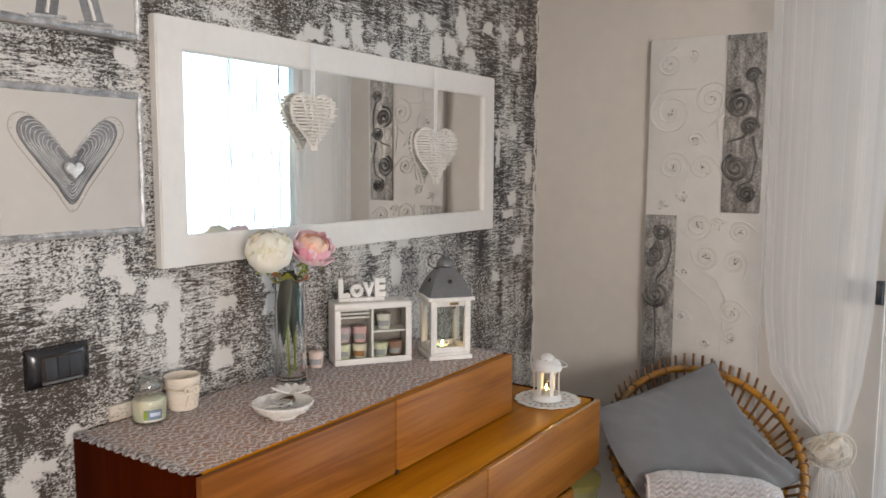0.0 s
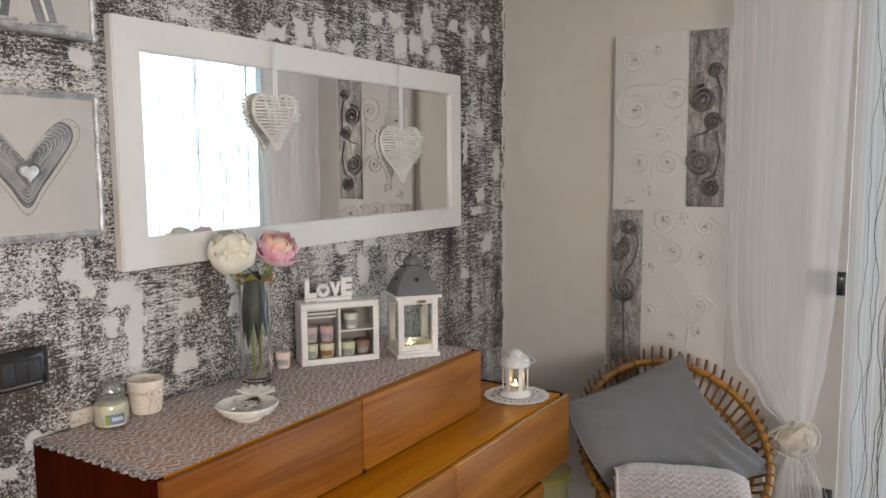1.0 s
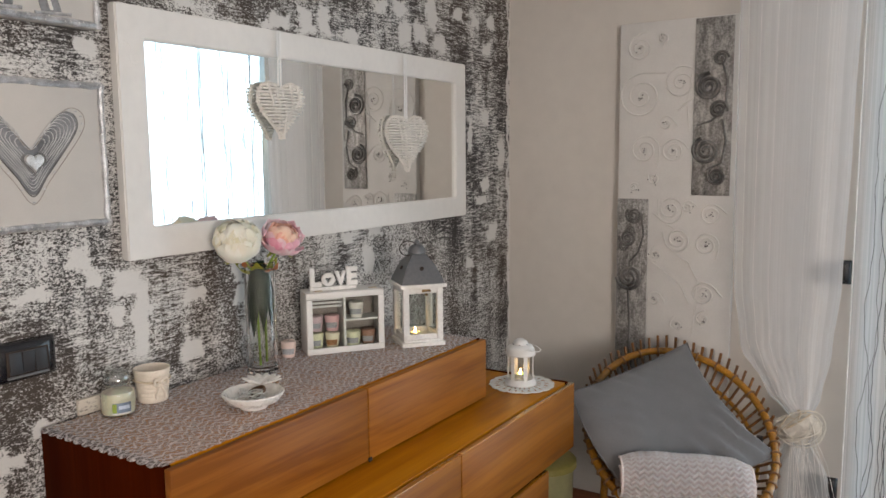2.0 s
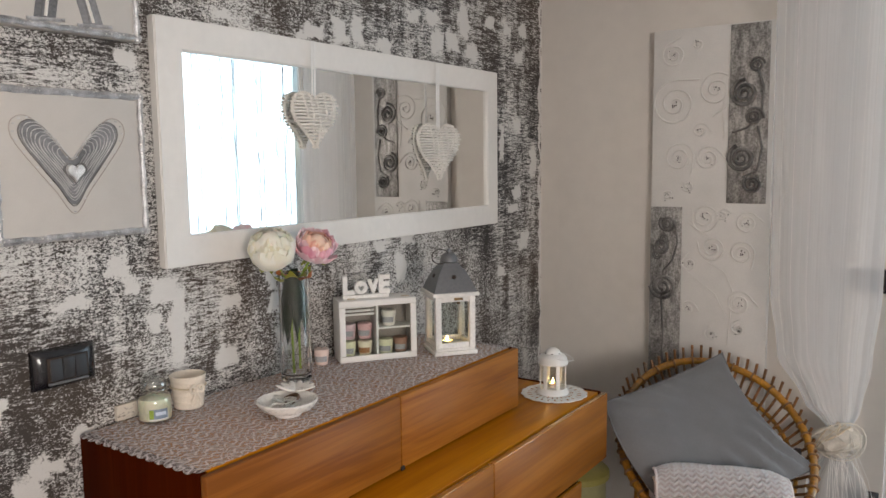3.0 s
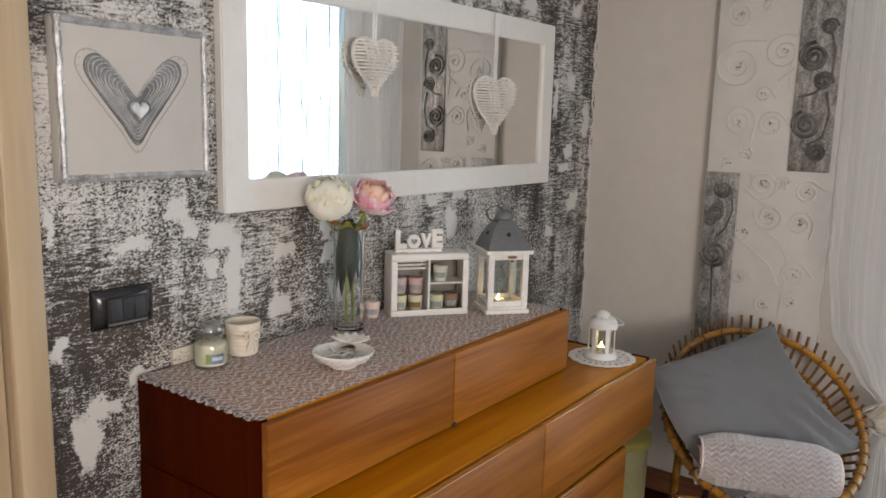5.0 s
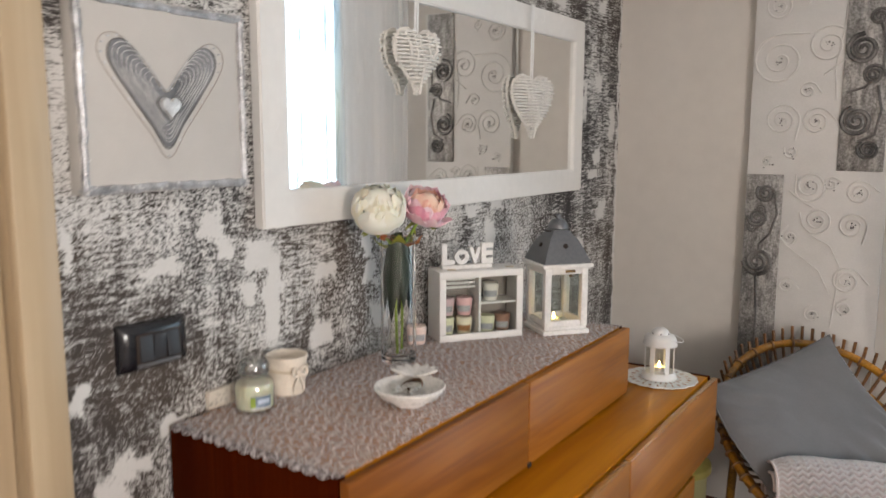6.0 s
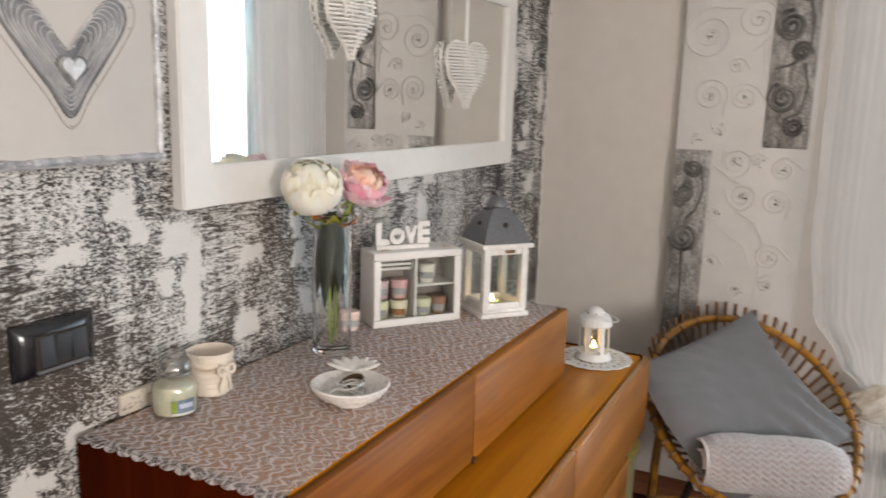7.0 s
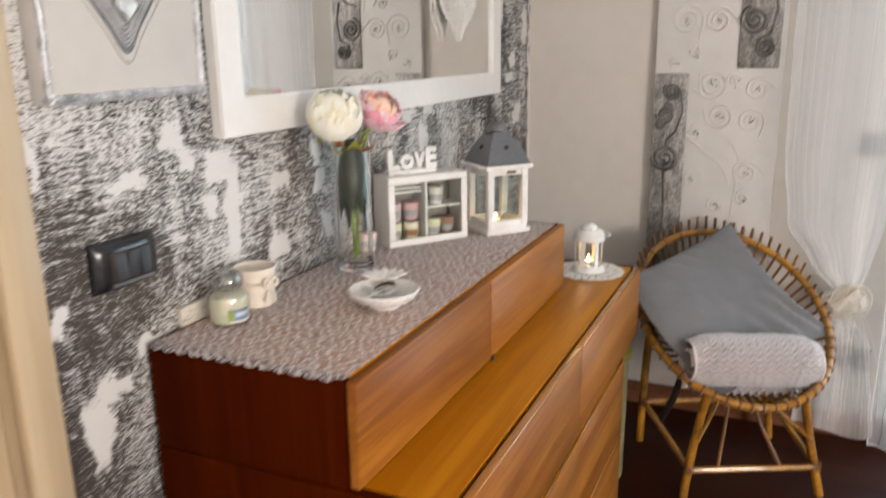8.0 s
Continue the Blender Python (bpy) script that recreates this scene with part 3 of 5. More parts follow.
for a, b in ((-0.85, -0.03), (0.03, 0.85)):
    p = part("pane", box(B(), -0.004, 0.004, a, b, 0.05, 1.25), M_PANE, win2)
    p.visible_shadow = False


def make_switch(name, width, height, m, label, keys=3, depth=0.024):
    """A bulging black cover plate with rocker keys; faces +x before it is turned."""
    s = thing(name, 0, 0, 0, label, "light switch")
    bm = B()
    nx, ny = 28, 18
    grid = []
    for i in range(nx + 1):
        u = -math.cos(math.pi * i / nx)
        row = []
        for j in range(ny + 1):
            v = -math.cos(math.pi * j / ny)
            e = max(0.0, 1 - abs(u) ** 5) ** 0.45 * max(0.0, 1 - abs(v) ** 4) ** 0.42
            row.append(bm.verts.new((0.002 + depth * e * (1 - 0.10 * u * u), u * width / 2, v * height / 2)))
        grid.append(row)
    for i in range(nx):
        for j in range(ny):
            bm.faces.new((grid[i][j], grid[i + 1][j], grid[i + 1][j + 1], grid[i][j + 1]))
    box(bm, 0.0005, 0.003, -width / 2, width / 2, -height / 2, height / 2)
    part("cover_plate", bm, M_BLACK, s, "glossy black bulging cover plate")
    span = width * 0.58
    part("key_frame", box(B(), depth - 0.004, depth + 0.0022, -span / 2 - 0.004, span / 2 + 0.004, -height * 0.30, height * 0.30, 0.001), M_DARK, s)
    for k in range(keys):
        a = -span / 2 + span * k / keys
        key = box(B(), depth - 0.002, depth + 0.0055, a + 0.0009, a + span / keys - 0.0009, -height * 0.265, height * 0.265, 0.0014)
        for q in key.verts:
            q.co.x += 0.0020 * q.co.z / (height * 0.265) * (1 if k % 2 else -1)
        part("key", key, M_KEY, s)
    part("lower_trim", box(B(), depth - 0.003, depth + 0.0035, -span / 2 - 0.003, span / 2 + 0.003, -height * 0.375, -height * 0.312, 0.0012), M_TRIM, s, "grey lower trim")
    s.matrix_world = m
    return s


make_switch("light_switch", 0.138, 0.084, pose(WALL_X, 0.952, 1.128), "glossy black three-key light switch on the dabbed wall")
make_switch("light_switch", 0.125, 0.085, pose(-0.205, BACK_Y, 1.117, 0, 0, -90), "black light switch behind the sheer curtain")
make_switch("wall_socket", 0.125, 0.085, pose(-0.215, BACK_Y, 0.32, 0, 0, -90), "black wall socket low behind the curtain", 2)


# ---------------------------------------------------------------- pictures
def heart_points(n, size):
    out = []
    for k in range(n):
        a = 2 * math.pi * k / n
        x = 16 * math.sin(a) ** 3
        y = 13 * math.cos(a) - 5 * math.cos(2 * a) - 2 * math.cos(3 * a) - math.cos(4 * a)
        out.append((x / 17 * size, y / 17 * size))
    return out


def canvas(y0, y1, z0, z1, label):
    c = thing("picture", WALL_X, (y0 + y1) / 2, (z0 + z1) / 2, label, "picture")
    w, h = (y1 - y0) / 2, (z1 - z0) / 2
    part("canvas", box(B(), 0.0015, 0.030, -w, w, -h, h, 0.002), M_CANVAS, c)
    rnd = random.Random(round(z0 * 100))
    for k in range(4):
        pts, r = [], []
        for i in range(25):
            f = -1 + 2 * i / 24
            wob = rnd.uniform(-0.0015, 0.0015)
            pts.append(((0.0295, f * w, (h - 0.008 + wob) * (1 if k else -1)) if k < 2 else (0.0295, (w - 0.008 + wob) * (1 if k == 2 else -1), f * h)))
            r.append(rnd.uniform(0.0062, 0.0085))
        part("border", tube(B(), pts, r, 8), M_SILVER, c, "silver glitter border")
    bm = B()
    for _ in range(70):
        s, f = rnd.randrange(4), rnd.uniform(-1, 1)
        o = h - 0.008 if s < 2 else w - 0.008
        o = (o + rnd.uniform(-0.006, 0.006)) * (1 if s % 2 else -1)
        p = (0.037, f * w, o) if s < 2 else (0.037, o, f * h)
        bmesh.ops.create_icosphere(bm, subdivisions=1, radius=rnd.uniform(0.0012, 0.0024), matrix=Matrix.Translation(p))
    tagged(part("glitter", bm, M_CHROME, c, "glinting glitter grains"), kind="stuff")
    return c


def v_heart(size, lean=1.0):
    """An open heart with long straight sides and two narrow lobes."""
    side = [(0.0, -1.0), (0.30, -0.55), (0.62, -0.08), (0.90, 0.36), (0.99, 0.62), (0.93, 0.83), (0.74, 0.90), (0.52, 0.74), (0.26, 0.40), (0.0, 0.06)]
    pts = side + [(-x, y) for x, y in side[-2:0:-1]]
    return [(x * size, y * size * 0.84) for x, y in pts]


def smooth_loop(pts, n=6):
    out, m = [], len(pts)
    for i in range(m):
        p0, p1, p2, p3 = (Vector(pts[(i + k) % m]) for k in (-1, 0, 1, 2))
        for j in range(n):
            t = j / n
            out.append(0.5 * ((2 * p1) + (p2 - p0) * t + (2 * p0 - 5 * p1 + 4 * p2 - p3) * t * t + (3 * p1 - p0 - 3 * p2 + p3) * t ** 3))
    return out


def make_heart_picture():
    c = canvas(0.824, 1.157, 1.392, 1.702, "square canvas with a grey painted heart and silver glitter border")
    shape = smooth_loop(v_heart(0.124))
    grow = [(p.x, p.y) for p in shape]
    cy, cz = -0.005, 0.004
    bm = B()
    vs = [bm.verts.new((0.0312, cy + a * 0.84, cz + b * 0.86 + 0.004)) for a, b in grow]
    bmesh.ops.triangle_fill(bm, use_beauty=True, edges=[bm.edges.new((vs[i], vs[(i + 1) % len(vs)])) for i in range(len(vs))])
    r = bmesh.ops.extrude_face_region(bm, geom=bm.faces[:])
    for v in r["geom"]:
        if isinstance(v, bmesh.types.BMVert):
            v.co.x -= 0.001
    part("painted_heart", bm, M_GREYPAINT, c, "brushed grey painted heart", smooth=False)
    rnd = random.Random(4)
    for f in (0.80, 0.735, 0.67, 0.60, 0.535, 0.47, 0.40, 0.33, 0.25):
        pts = [(0.0318, cy + a * f + 0.0016 * noise.noise((k * 0.16, f * 31, 7)), cz + b * f + 0.006 + 0.0016 * noise.noise((k * 0.16, f * 31, 13))) for k, (a, b) in enumerate(grow)]
        part("brush_line", tube(B(), pts, [0.0009 + 0.0010 * noise.noise((i * 0.22, f * 40, 2)) for i in range(len(pts))], 5, True), M_PALEGREY, c, "pale grey brush line")
    part("outline", tube(B(), [(0.031, cy + a * 1.0, cz + b) for a, b in grow], 0.0011, 5, True), plain("warm_grey_line", (0.42, 0.38, 0.34), 0.7), c, "thin grey outline")
    part("edge_line", tube(B(), [(0.031, cy + a * 0.86, cz + b * 0.875 + 0.003) for a, b in grow], 0.0016, 5, True), M_DARKSILVER, c)
    bm = B()
    for i, (a, b) in enumerate(grow):
        if i % 4 == 0:
            box(bm, 0.030, 0.0322, cy + a * 0.95 - 0.0022, cy + a * 0.95 + 0.0022, cz + b * 0.96 - 0.0012, cz + b * 0.96 + 0.0012)
    tagged(part("stitches", bm, M_SILVER, c, "silver dashes"), kind="stuff")
    # Dark grey shape added for the shadow along the small heart's edge.
    bm = B()
    rim = heart_points(28, 0.028)
    back = [[bm.verts.new((x, a, b - 0.015)) for a, b in rim] for x in (0.0302, 0.0330)]
    for i in range(28):
        bm.faces.new((back[0][i], back[0][(i + 1) % 28], back[1][(i + 1) % 28], back[1][i]))
    bm.faces.new(back[1])
    part("heart_backing", bm, M_DARKSILVER, c, "dark grey edge shadow modelled round the small heart")
    bm = B()
    pts = heart_points(28, 0.023)
    lo = [bm.verts.new((0.031, a, b - 0.014)) for a, b in pts]
    hi = [bm.verts.new((0.038, a * 0.86, b * 0.86 - 0.014)) for a, b in pts]
    top = bm.verts.new((0.041, 0, -0.014))
    for i in range(28):
        j = (i + 1) % 28
        bm.faces.new((lo[i], lo[j], hi[j], hi[i])), bm.faces.new((hi[i], hi[j], top))
    part("rhinestone_heart", bm, plain("pale_glitter", (0.80, 0.79, 0.77), 0.3, 0.25, 220, 0.9, metal=0.5), c, "small glittering heart in its middle")
    return c


def make_letter_picture():
    c = canvas(0.824, 1.160, 1.815, 2.125, "square canvas with grey painted strokes and silver border")
    for y0, y1, lean in ((-0.066, -0.022, 0.050), (0.038, 0.082, -0.075)):
        bm = B()
        b0, t0 = -0.135, 0.135
        for q in ((y0, y1, 0.0312, 1.0), (y0 + 0.014, y1 - 0.014, 0.0326, 0.97)):
            ys, ye, x, k = q
            v = [bm.verts.new((x - dx, yy + (lean if zz > 0 else 0), zz * k)) for dx in (0.0, 0.002) for yy, zz in ((ys, b0), (ye, b0), (ye, t0), (ys, t0))]
            for f in ((0, 1, 2, 3), (7, 6, 5, 4), (0, 4, 5, 1), (1, 5, 6, 2), (2, 6, 7, 3), (3, 7, 4, 0)):
                bm.faces.new([v[i] for i in f])
        part("painted_stroke", bm, M_GREYPAINT, c, "grey painted stroke", smooth=False)
        part("serif", tube(B(), [(0.031, y0 - 0.015, b0 - 0.003), (0.0315, y1 + 0.018, b0 + 0.002)], 0.004, 6), M_SILVER, c)
        part("highlight", tube(B(), [(0.0325, (y0 + y1) / 2 + lean * f, b0 + (t0 - b0) * f) for f in (0.02, 0.3, 0.6, 0.98)], 0.0035, 6), M_WHITEPAINT, c)
    return c


make_heart_picture()
make_letter_picture()


def spiral(cx, cz, r, y, turns, spin, tail=0.0, steps=34):
    pts = []
    for i in range(steps + 1):
        f = i / steps
        a = spin + turns * 2 * math.pi * f
        pts.append((cx + r * (1 - 0.88 * f) * math.cos(a), y, cz + r * (1 - 0.88 * f) * math.sin(a)))
    return pts


def make_art_panel():
    p = thing("art_panel", -0.7625, BACK_Y, 1.30, "tall white relief panel with silver blocks and spirals", "wall art")
    ox, oz, th = -0.7625, 1.30, 0.032
    part("board", box(B(), -0.2225, 0.2225, -th, -0.002, -0.72, 0.735, 0.003), plain("white_relief_ground", (0.72, 0.70, 0.675), 0.8, 0.03, 50, 0.25), p, "white primed board")
    m = Mat("rough_silver_leaf")
    blot, fine = m.noise(1.0, 4, 0.7, m.at((46, 20, 15))), m.noise(140.0, 3)
    f = m.math("ADD", m.math("MULTIPLY", blot, 0.6), m.math("MULTIPLY", fine, 0.4))
    m.set(Base_Color=m.ramp(f, (0.34, (0.10, 0.094, 0.088)), (0.48, (0.28, 0.268, 0.256)), (0.62, (0.56, 0.54, 0.52))), Metallic=0.25, Roughness=m.math("MULTIPLY_ADD", fine, 0.5, 0.2))
    m.bump(f, 0.8, 0.004)
    part("silver_block", box(B(), -0.695 - ox, -0.556 - ox, -th - 0.006, -th - 0.0005, 1.378 - oz, 2.03 - oz, 0.002), m.m, p, "rough tarnished silver block")
    part("silver_block", box(B(), -0.984 - ox, -0.860 - ox, -th - 0.006, -th - 0.0005, 0.60 - oz, 1.360 - oz, 0.002), m.m, p, "rough tarnished silver block")
    rnd = random.Random(7)
    white = [(-0.905, 1.94, 0.048), (-0.818, 1.97, 0.02), (-0.898, 1.755, 0.09), (-0.745, 1.80, 0.075), (-0.80, 1.65, 0.03), (-0.88, 1.55, 0.06),
             (-0.768, 1.545, 0.048), (-0.842, 1.44, 0.022), (-0.922, 1.405, 0.015), (-0.775, 1.322, 0.055), (-0.708, 1.333, 0.024), (-0.62, 1.305, 0.042),
             (-0.744, 1.205, 0.05), (-0.635, 1.19, 0.048), (-0.83, 1.14, 0.03), (-0.64, 1.0, 0.048), (-0.83, 0.965, 0.03), (-0.64, 0.905, 0.026), (-0.74, 0.87, 0.026)]
    for x, z, r in white:
        s = rnd.uniform(0, 6.28)
        pts = spiral(x - ox, z - oz, r, -th - 0.0015, 2.2 if r > 0.035 else 1.5, s)
        pts = [(pts[0][0] + 0.9 * r * math.sin(s) * (k / 4) + 0.1 * r * (k / 4), -th - 0.0015, pts[0][2] - 0.9 * r * math.cos(s) * (k / 4)) for k in (4, 3, 2, 1)] + pts
        part("relief_spiral", tube(B(), pts, 0.0036, 6), M_WHITEPAINT, p, "raised white spiral")
        bm = B()
        for _ in range(7):
            q = (x - ox + rnd.gauss(0, 0.008), -th - 0.003, z - oz + rnd.gauss(0, 0.009))
            bmesh.ops.create_icosphere(bm, subdivisions=1, radius=rnd.uniform(0.0018, 0.0036), matrix=Matrix.Translation(q))
        tagged(part("beads", bm, M_DARKSILVER, p, "small dark silver beads"), kind="stuff")
    vine = [[(-0.68, 0.83), (-0.67, 0.95), (-0.665, 1.05), (-0.70, 1.12), (-0.76, 1.15)], [(-0.69, 0.95), (-0.73, 1.03), (-0.80, 1.08), (-0.85, 1.12)],
            [(-0.71, 1.62), (-0.72, 1.72), (-0.70, 1.86), (-0.695, 1.93)], [(-0.82, 1.36), (-0.82, 1.30), (-0.80, 1.27), (-0.76, 1.25)]]
    for v in vine:
        part("relief_vine", tube(B(), [(x - ox, -th - 0.0015, z - oz) for x, z in v], 0.0026, 6), M_WHITEPAINT, p)
    for v in ([(-0.60, 1.88), (-0.575, 1.80), (-0.58, 1.70), (-0.63, 1.655), (-0.68, 1.64)], [(-0.59, 1.66), (-0.575, 1.58), (-0.59, 1.50), (-0.64, 1.475)],
              [(-0.885, 1.30), (-0.875, 1.22), (-0.895, 1.15), (-0.93, 1.11), (-0.935, 0.99), (-0.925, 0.85), (-0.93, 0.70)]):
        part("dark_vine", tube(B(), [(x - ox, -th - 0.007, z - oz) for x, z in v], 0.0045, 6), M_DARKSILVER, p)
    dark = [(-0.640, 1.78, 0.050), (-0.605, 1.695, 0.034), (-0.645, 1.545, 0.05), (-0.605, 1.45, 0.034), (-0.60, 1.88, 0.028),
            (-0.915, 1.295, 0.034), (-0.94, 1.205, 0.034), (-0.93, 1.235, 0.02), (-0.955, 1.17, 0.02), (-0.93, 1.045, 0.052)]
    for x, z, r in dark:
        part("dark_spiral", tube(B(), spiral(x - ox, z - oz, r, -th - 0.008, 2.3, rnd.uniform(0, 6.28)), min(0.0074, r * 0.16), 6), M_DARKSILVER, p, "raised tarnished silver spiral")
    return p


make_art_panel()


# ---------------------------------------------------------------- hearts on the mirror
def make_wicker_heart(y, z, x, turn, hang, size):
    h = thing("wicker_heart", x, y, z, "whitewashed wicker heart hanging on a white ribbon before the mirror", "heart decoration", turn, "hearts on the mirror")
    rnd = random.Random(11)

    outline = [(a, b * 1.10) for a, b in heart_points(120, size)]
    zs = [-0.104 + 0.0088 * k for k in range(23)]
    for k, zz in enumerate(zs):
        xs = []
        for (a, b), (c, d) in zip(outline, outline[1:] + outline[:1]):
            if (b - zz) * (d - zz) < 0:
                xs.append(a + (c - a) * (zz - b) / (d - b))
        xs.sort()
        for a, b in zip(xs[::2], xs[1::2]):
            e = rnd.uniform(0.004, 0.009)
            n = 8
            puff = 0.020 * min(1.0, (b - a) / 0.10)
            pts = []
            for i in range(n + 1):
                f = i / n
                pts.append((0.008 + puff * math.sin(math.pi * f) + (0.003 if (i + k) % 2 else -0.003), a - e + (b - a + 2 * e) * f, zz + rnd.uniform(-0.0008, 0.0008)))
            part("willow_strip", tube(B(), pts, 0.0031, 6), M_WICKER, h)
            part("willow_strip", tube(B(), [(-q[0] * 0.35, q[1], q[2]) for q in pts], 0.0029, 5), M_WICKER, h)
    for yy in (-0.052, -0.026, 0.0, 0.026, 0.052):
        col = [b for a, b in outline if abs(a - yy) < 0.006]
        part("rib", tube(B(), [(0.010, yy * 0.5, min(col) - 0.002), (0.028, yy * 0.9, (min(col) + max(col)) / 2), (0.012, yy, max(col))], 0.0034, 6), M_WICKER, h)
    part("rim", tube(B(), [(0.0, a, b) for a, b in outline], 0.0055, 6, True), M_WICKER, h)
    bm = B()
    c, s = math.cos(radians(-turn)), math.sin(radians(-turn))
    for off in (-0.004, 0.005):
        p0, p1 = (0.0, off, 0.045), (c * (-1.445 - x), -s * (1.445 + x) * -1 + off, hang - z)
        w = 0.003
        v = [bm.verts.new(q) for q in ((p0[0], p0[1] - w, p0[2]), (p0[0], p0[1] + w, p0[2]), (p1[0], p1[1] + w, p1[2]), (p1[0], p1[1] - w, p1[2]))]
        u = [bm.verts.new((q.co.x - 0.0008, q.co.y, q.co.z)) for q in v]
        bm.faces.new(v), bm.faces.new(u[::-1])
        for i in range(4):
            bm.faces.new((v[i], v[(i + 1) % 4], u[(i + 1) % 4], u[i]))
    part("ribbon", bm, M_RIBBON, h, "white satin ribbon")
    return h


make_wicker_heart(2.286, 1.594, -1.447, -10, 1.878, 0.098)
make_wicker_heart(1.690, 1.676, -1.450, -6, 1.878, 0.079)


# ---------------------------------------------------------------- on the hutch
TOP = 0.974


def make_runner():
    bm = B()
    nx, ny = 10, 150
    x0, x1, y0, y1 = -1.468, -1.085, 0.972, 2.135
    rows = []
    for j in range(ny + 1):
        y = y0 + (y1 - y0) * j / ny
        row = []
        for i in range(nx + 1):
            f = i / nx
            yy = y
            if j == 0:
                yy -= 0.006 * abs(math.sin(f * 31.0))
            if j == ny:
                yy += 0.006 * abs(math.sin(f * 31.0))
            xx = x0 + (x1 - x0) * f + (0.010 * abs(math.sin(y * 75.0)) - 0.004 if i == nx else 0.0)
            row.append(bm.verts.new((xx, yy, TOP + 0.0022 + 0.0008 * noise.noise((xx * 30, y * 30, 0)))))
        rows.append(row)
    for j in range(ny):
        for i in range(nx):
            bm.faces.new((rows[j][i], rows[j][i + 1], rows[j + 1][i + 1], rows[j + 1][i]))
    r = thing("lace_runner", 0, 0, 0, "greyish-white scalloped lace runner on the teak unit", "table runner")
    part("cloth", bm, M_LACE, r)
    for side in (0, 1):
        e = B()
        for k in range(13 if side == 0 else 38):
            if side == 0:
                c = Vector((x0 + 0.015 + k * 0.0287, y0 - 0.001, TOP + 0.0018))
                w, out = Vector((0.0144, 0, 0)), Vector((0, -0.008, -0.0040))
            else:
                c = Vector((x1 + 0.001, y0 + 0.016 + k * 0.0305, TOP + 0.0034))
                w, out = Vector((0, 0.0152, 0)), Vector((0.006, 0, 0.0))
            fan = [e.verts.new(c + w * math.cos(a) + out * math.sin(a)) for a in (math.pi * i / 8 for i in range(9))]
            e.faces.new(fan)
        part("scalloped_edge", e, M_LACE, r, "scalloped lace edge")
    return r


make_runner()
Z = TOP + 0.003


def make_candle_jar():
    j = thing("candle_jar", -1.412, 1.115, Z, "glass jar candle with pale yellow-green wax and glass stopper", "candle")
    part("jar", lathe(B(), [(0.033, 0.0), (0.0365, 0.004), (0.0370, 0.046), (0.0355, 0.054), (0.029, 0.061), (0.0255, 0.064), (0.0255, 0.072)], close=False), M_JAR, j, "clear glass jar")
    part("wax", lathe(B(), [(0.033, 0.0055), (0.0345, 0.008), (0.0350, 0.044), (0.0335, 0.052), (0.022, 0.056)]), plain("pale_yellow_wax", (0.80, 0.79, 0.60), 0.45, 0.04, 40, 0.05, Subsurface_Weight=0.2), j, "pale yellow-green wax")
    part("lid", lathe(B(), [(0.0225, 0.066), (0.0270, 0.0725), (0.0290, 0.077), (0.0285, 0.085), (0.0245, 0.093), (0.0165, 0.099), (0.006, 0.101)]), M_STOPPER, j, "domed glass stopper lid")
    part("lid_rim", tube(B(), [(0.0272 * math.cos(a), 0.0272 * math.sin(a), 0.0725) for a in (2 * math.pi * k / 32 for k in range(32))], 0.0016, 6, True), M_STOPPER, j)

    def band(a, b, z0, z1, r):
        bm, n = B(), 8
        for k in range(n):
            p, q = radians(a + (b - a) * k / n), radians(a + (b - a) * (k + 1) / n)
            bm.faces.new([bm.verts.new((r * math.cos(t), r * math.sin(t), z)) for t, z in ((p, z0), (q, z0), (q, z1), (p, z1))])
        return bm
    label = part("paper_label", band(-54, 8, 0.012, 0.034, 0.0375), plain("blue_grey_label", (0.16, 0.21, 0.28), 0.5, 0.3, 60, 0.0), j, "small printed paper label")
    part("label_bars", band(-34, 2, 0.020, 0.028, 0.0379), plain("pale_blue_print", (0.50, 0.56, 0.66), 0.5, 0.2, 90, 0.0), label, "unreadable pale bars")
    part("label_print", band(-54, -40, 0.013, 0.033, 0.0379), plain("leaf_green_print", (0.22, 0.30, 0.04), 0.5, 0.3, 90, 0.0), label, "green printed edge")
    part("label_edge", band(-54, 8, 0.0095, 0.0122, 0.0379), M_WHITE, label, "white paper edge")
    return j


def make_wall_strip():
    """A short painted wooden strip against the wall, behind the jar."""
    m = Mat("cream_strip_with_brush_marks")
    dab = m.math("MULTIPLY", m.math("SUBTRACT", m.noise(1.0, 3, 0.65, m.at((60, 60, 160), rot=(0.4, 0, 0))), 0.57), 9.0, clamp=True)
    m.set(Base_Color=m.mix(m.math("MULTIPLY", dab, 0.75), (0.62, 0.57, 0.49), (0.09, 0.08, 0.07)), Roughness=0.7)
    w = thing("wooden_strip", WALL_X + 0.006, 1.118, TOP, "short cream-painted wooden strip with dark brush marks, leaning on the wall", "wooden strip")
    part("strip", box(B(), -0.005, 0.006, -0.055, 0.055, 0.0002, 0.036, 0.0015), m.m, w)
    return w


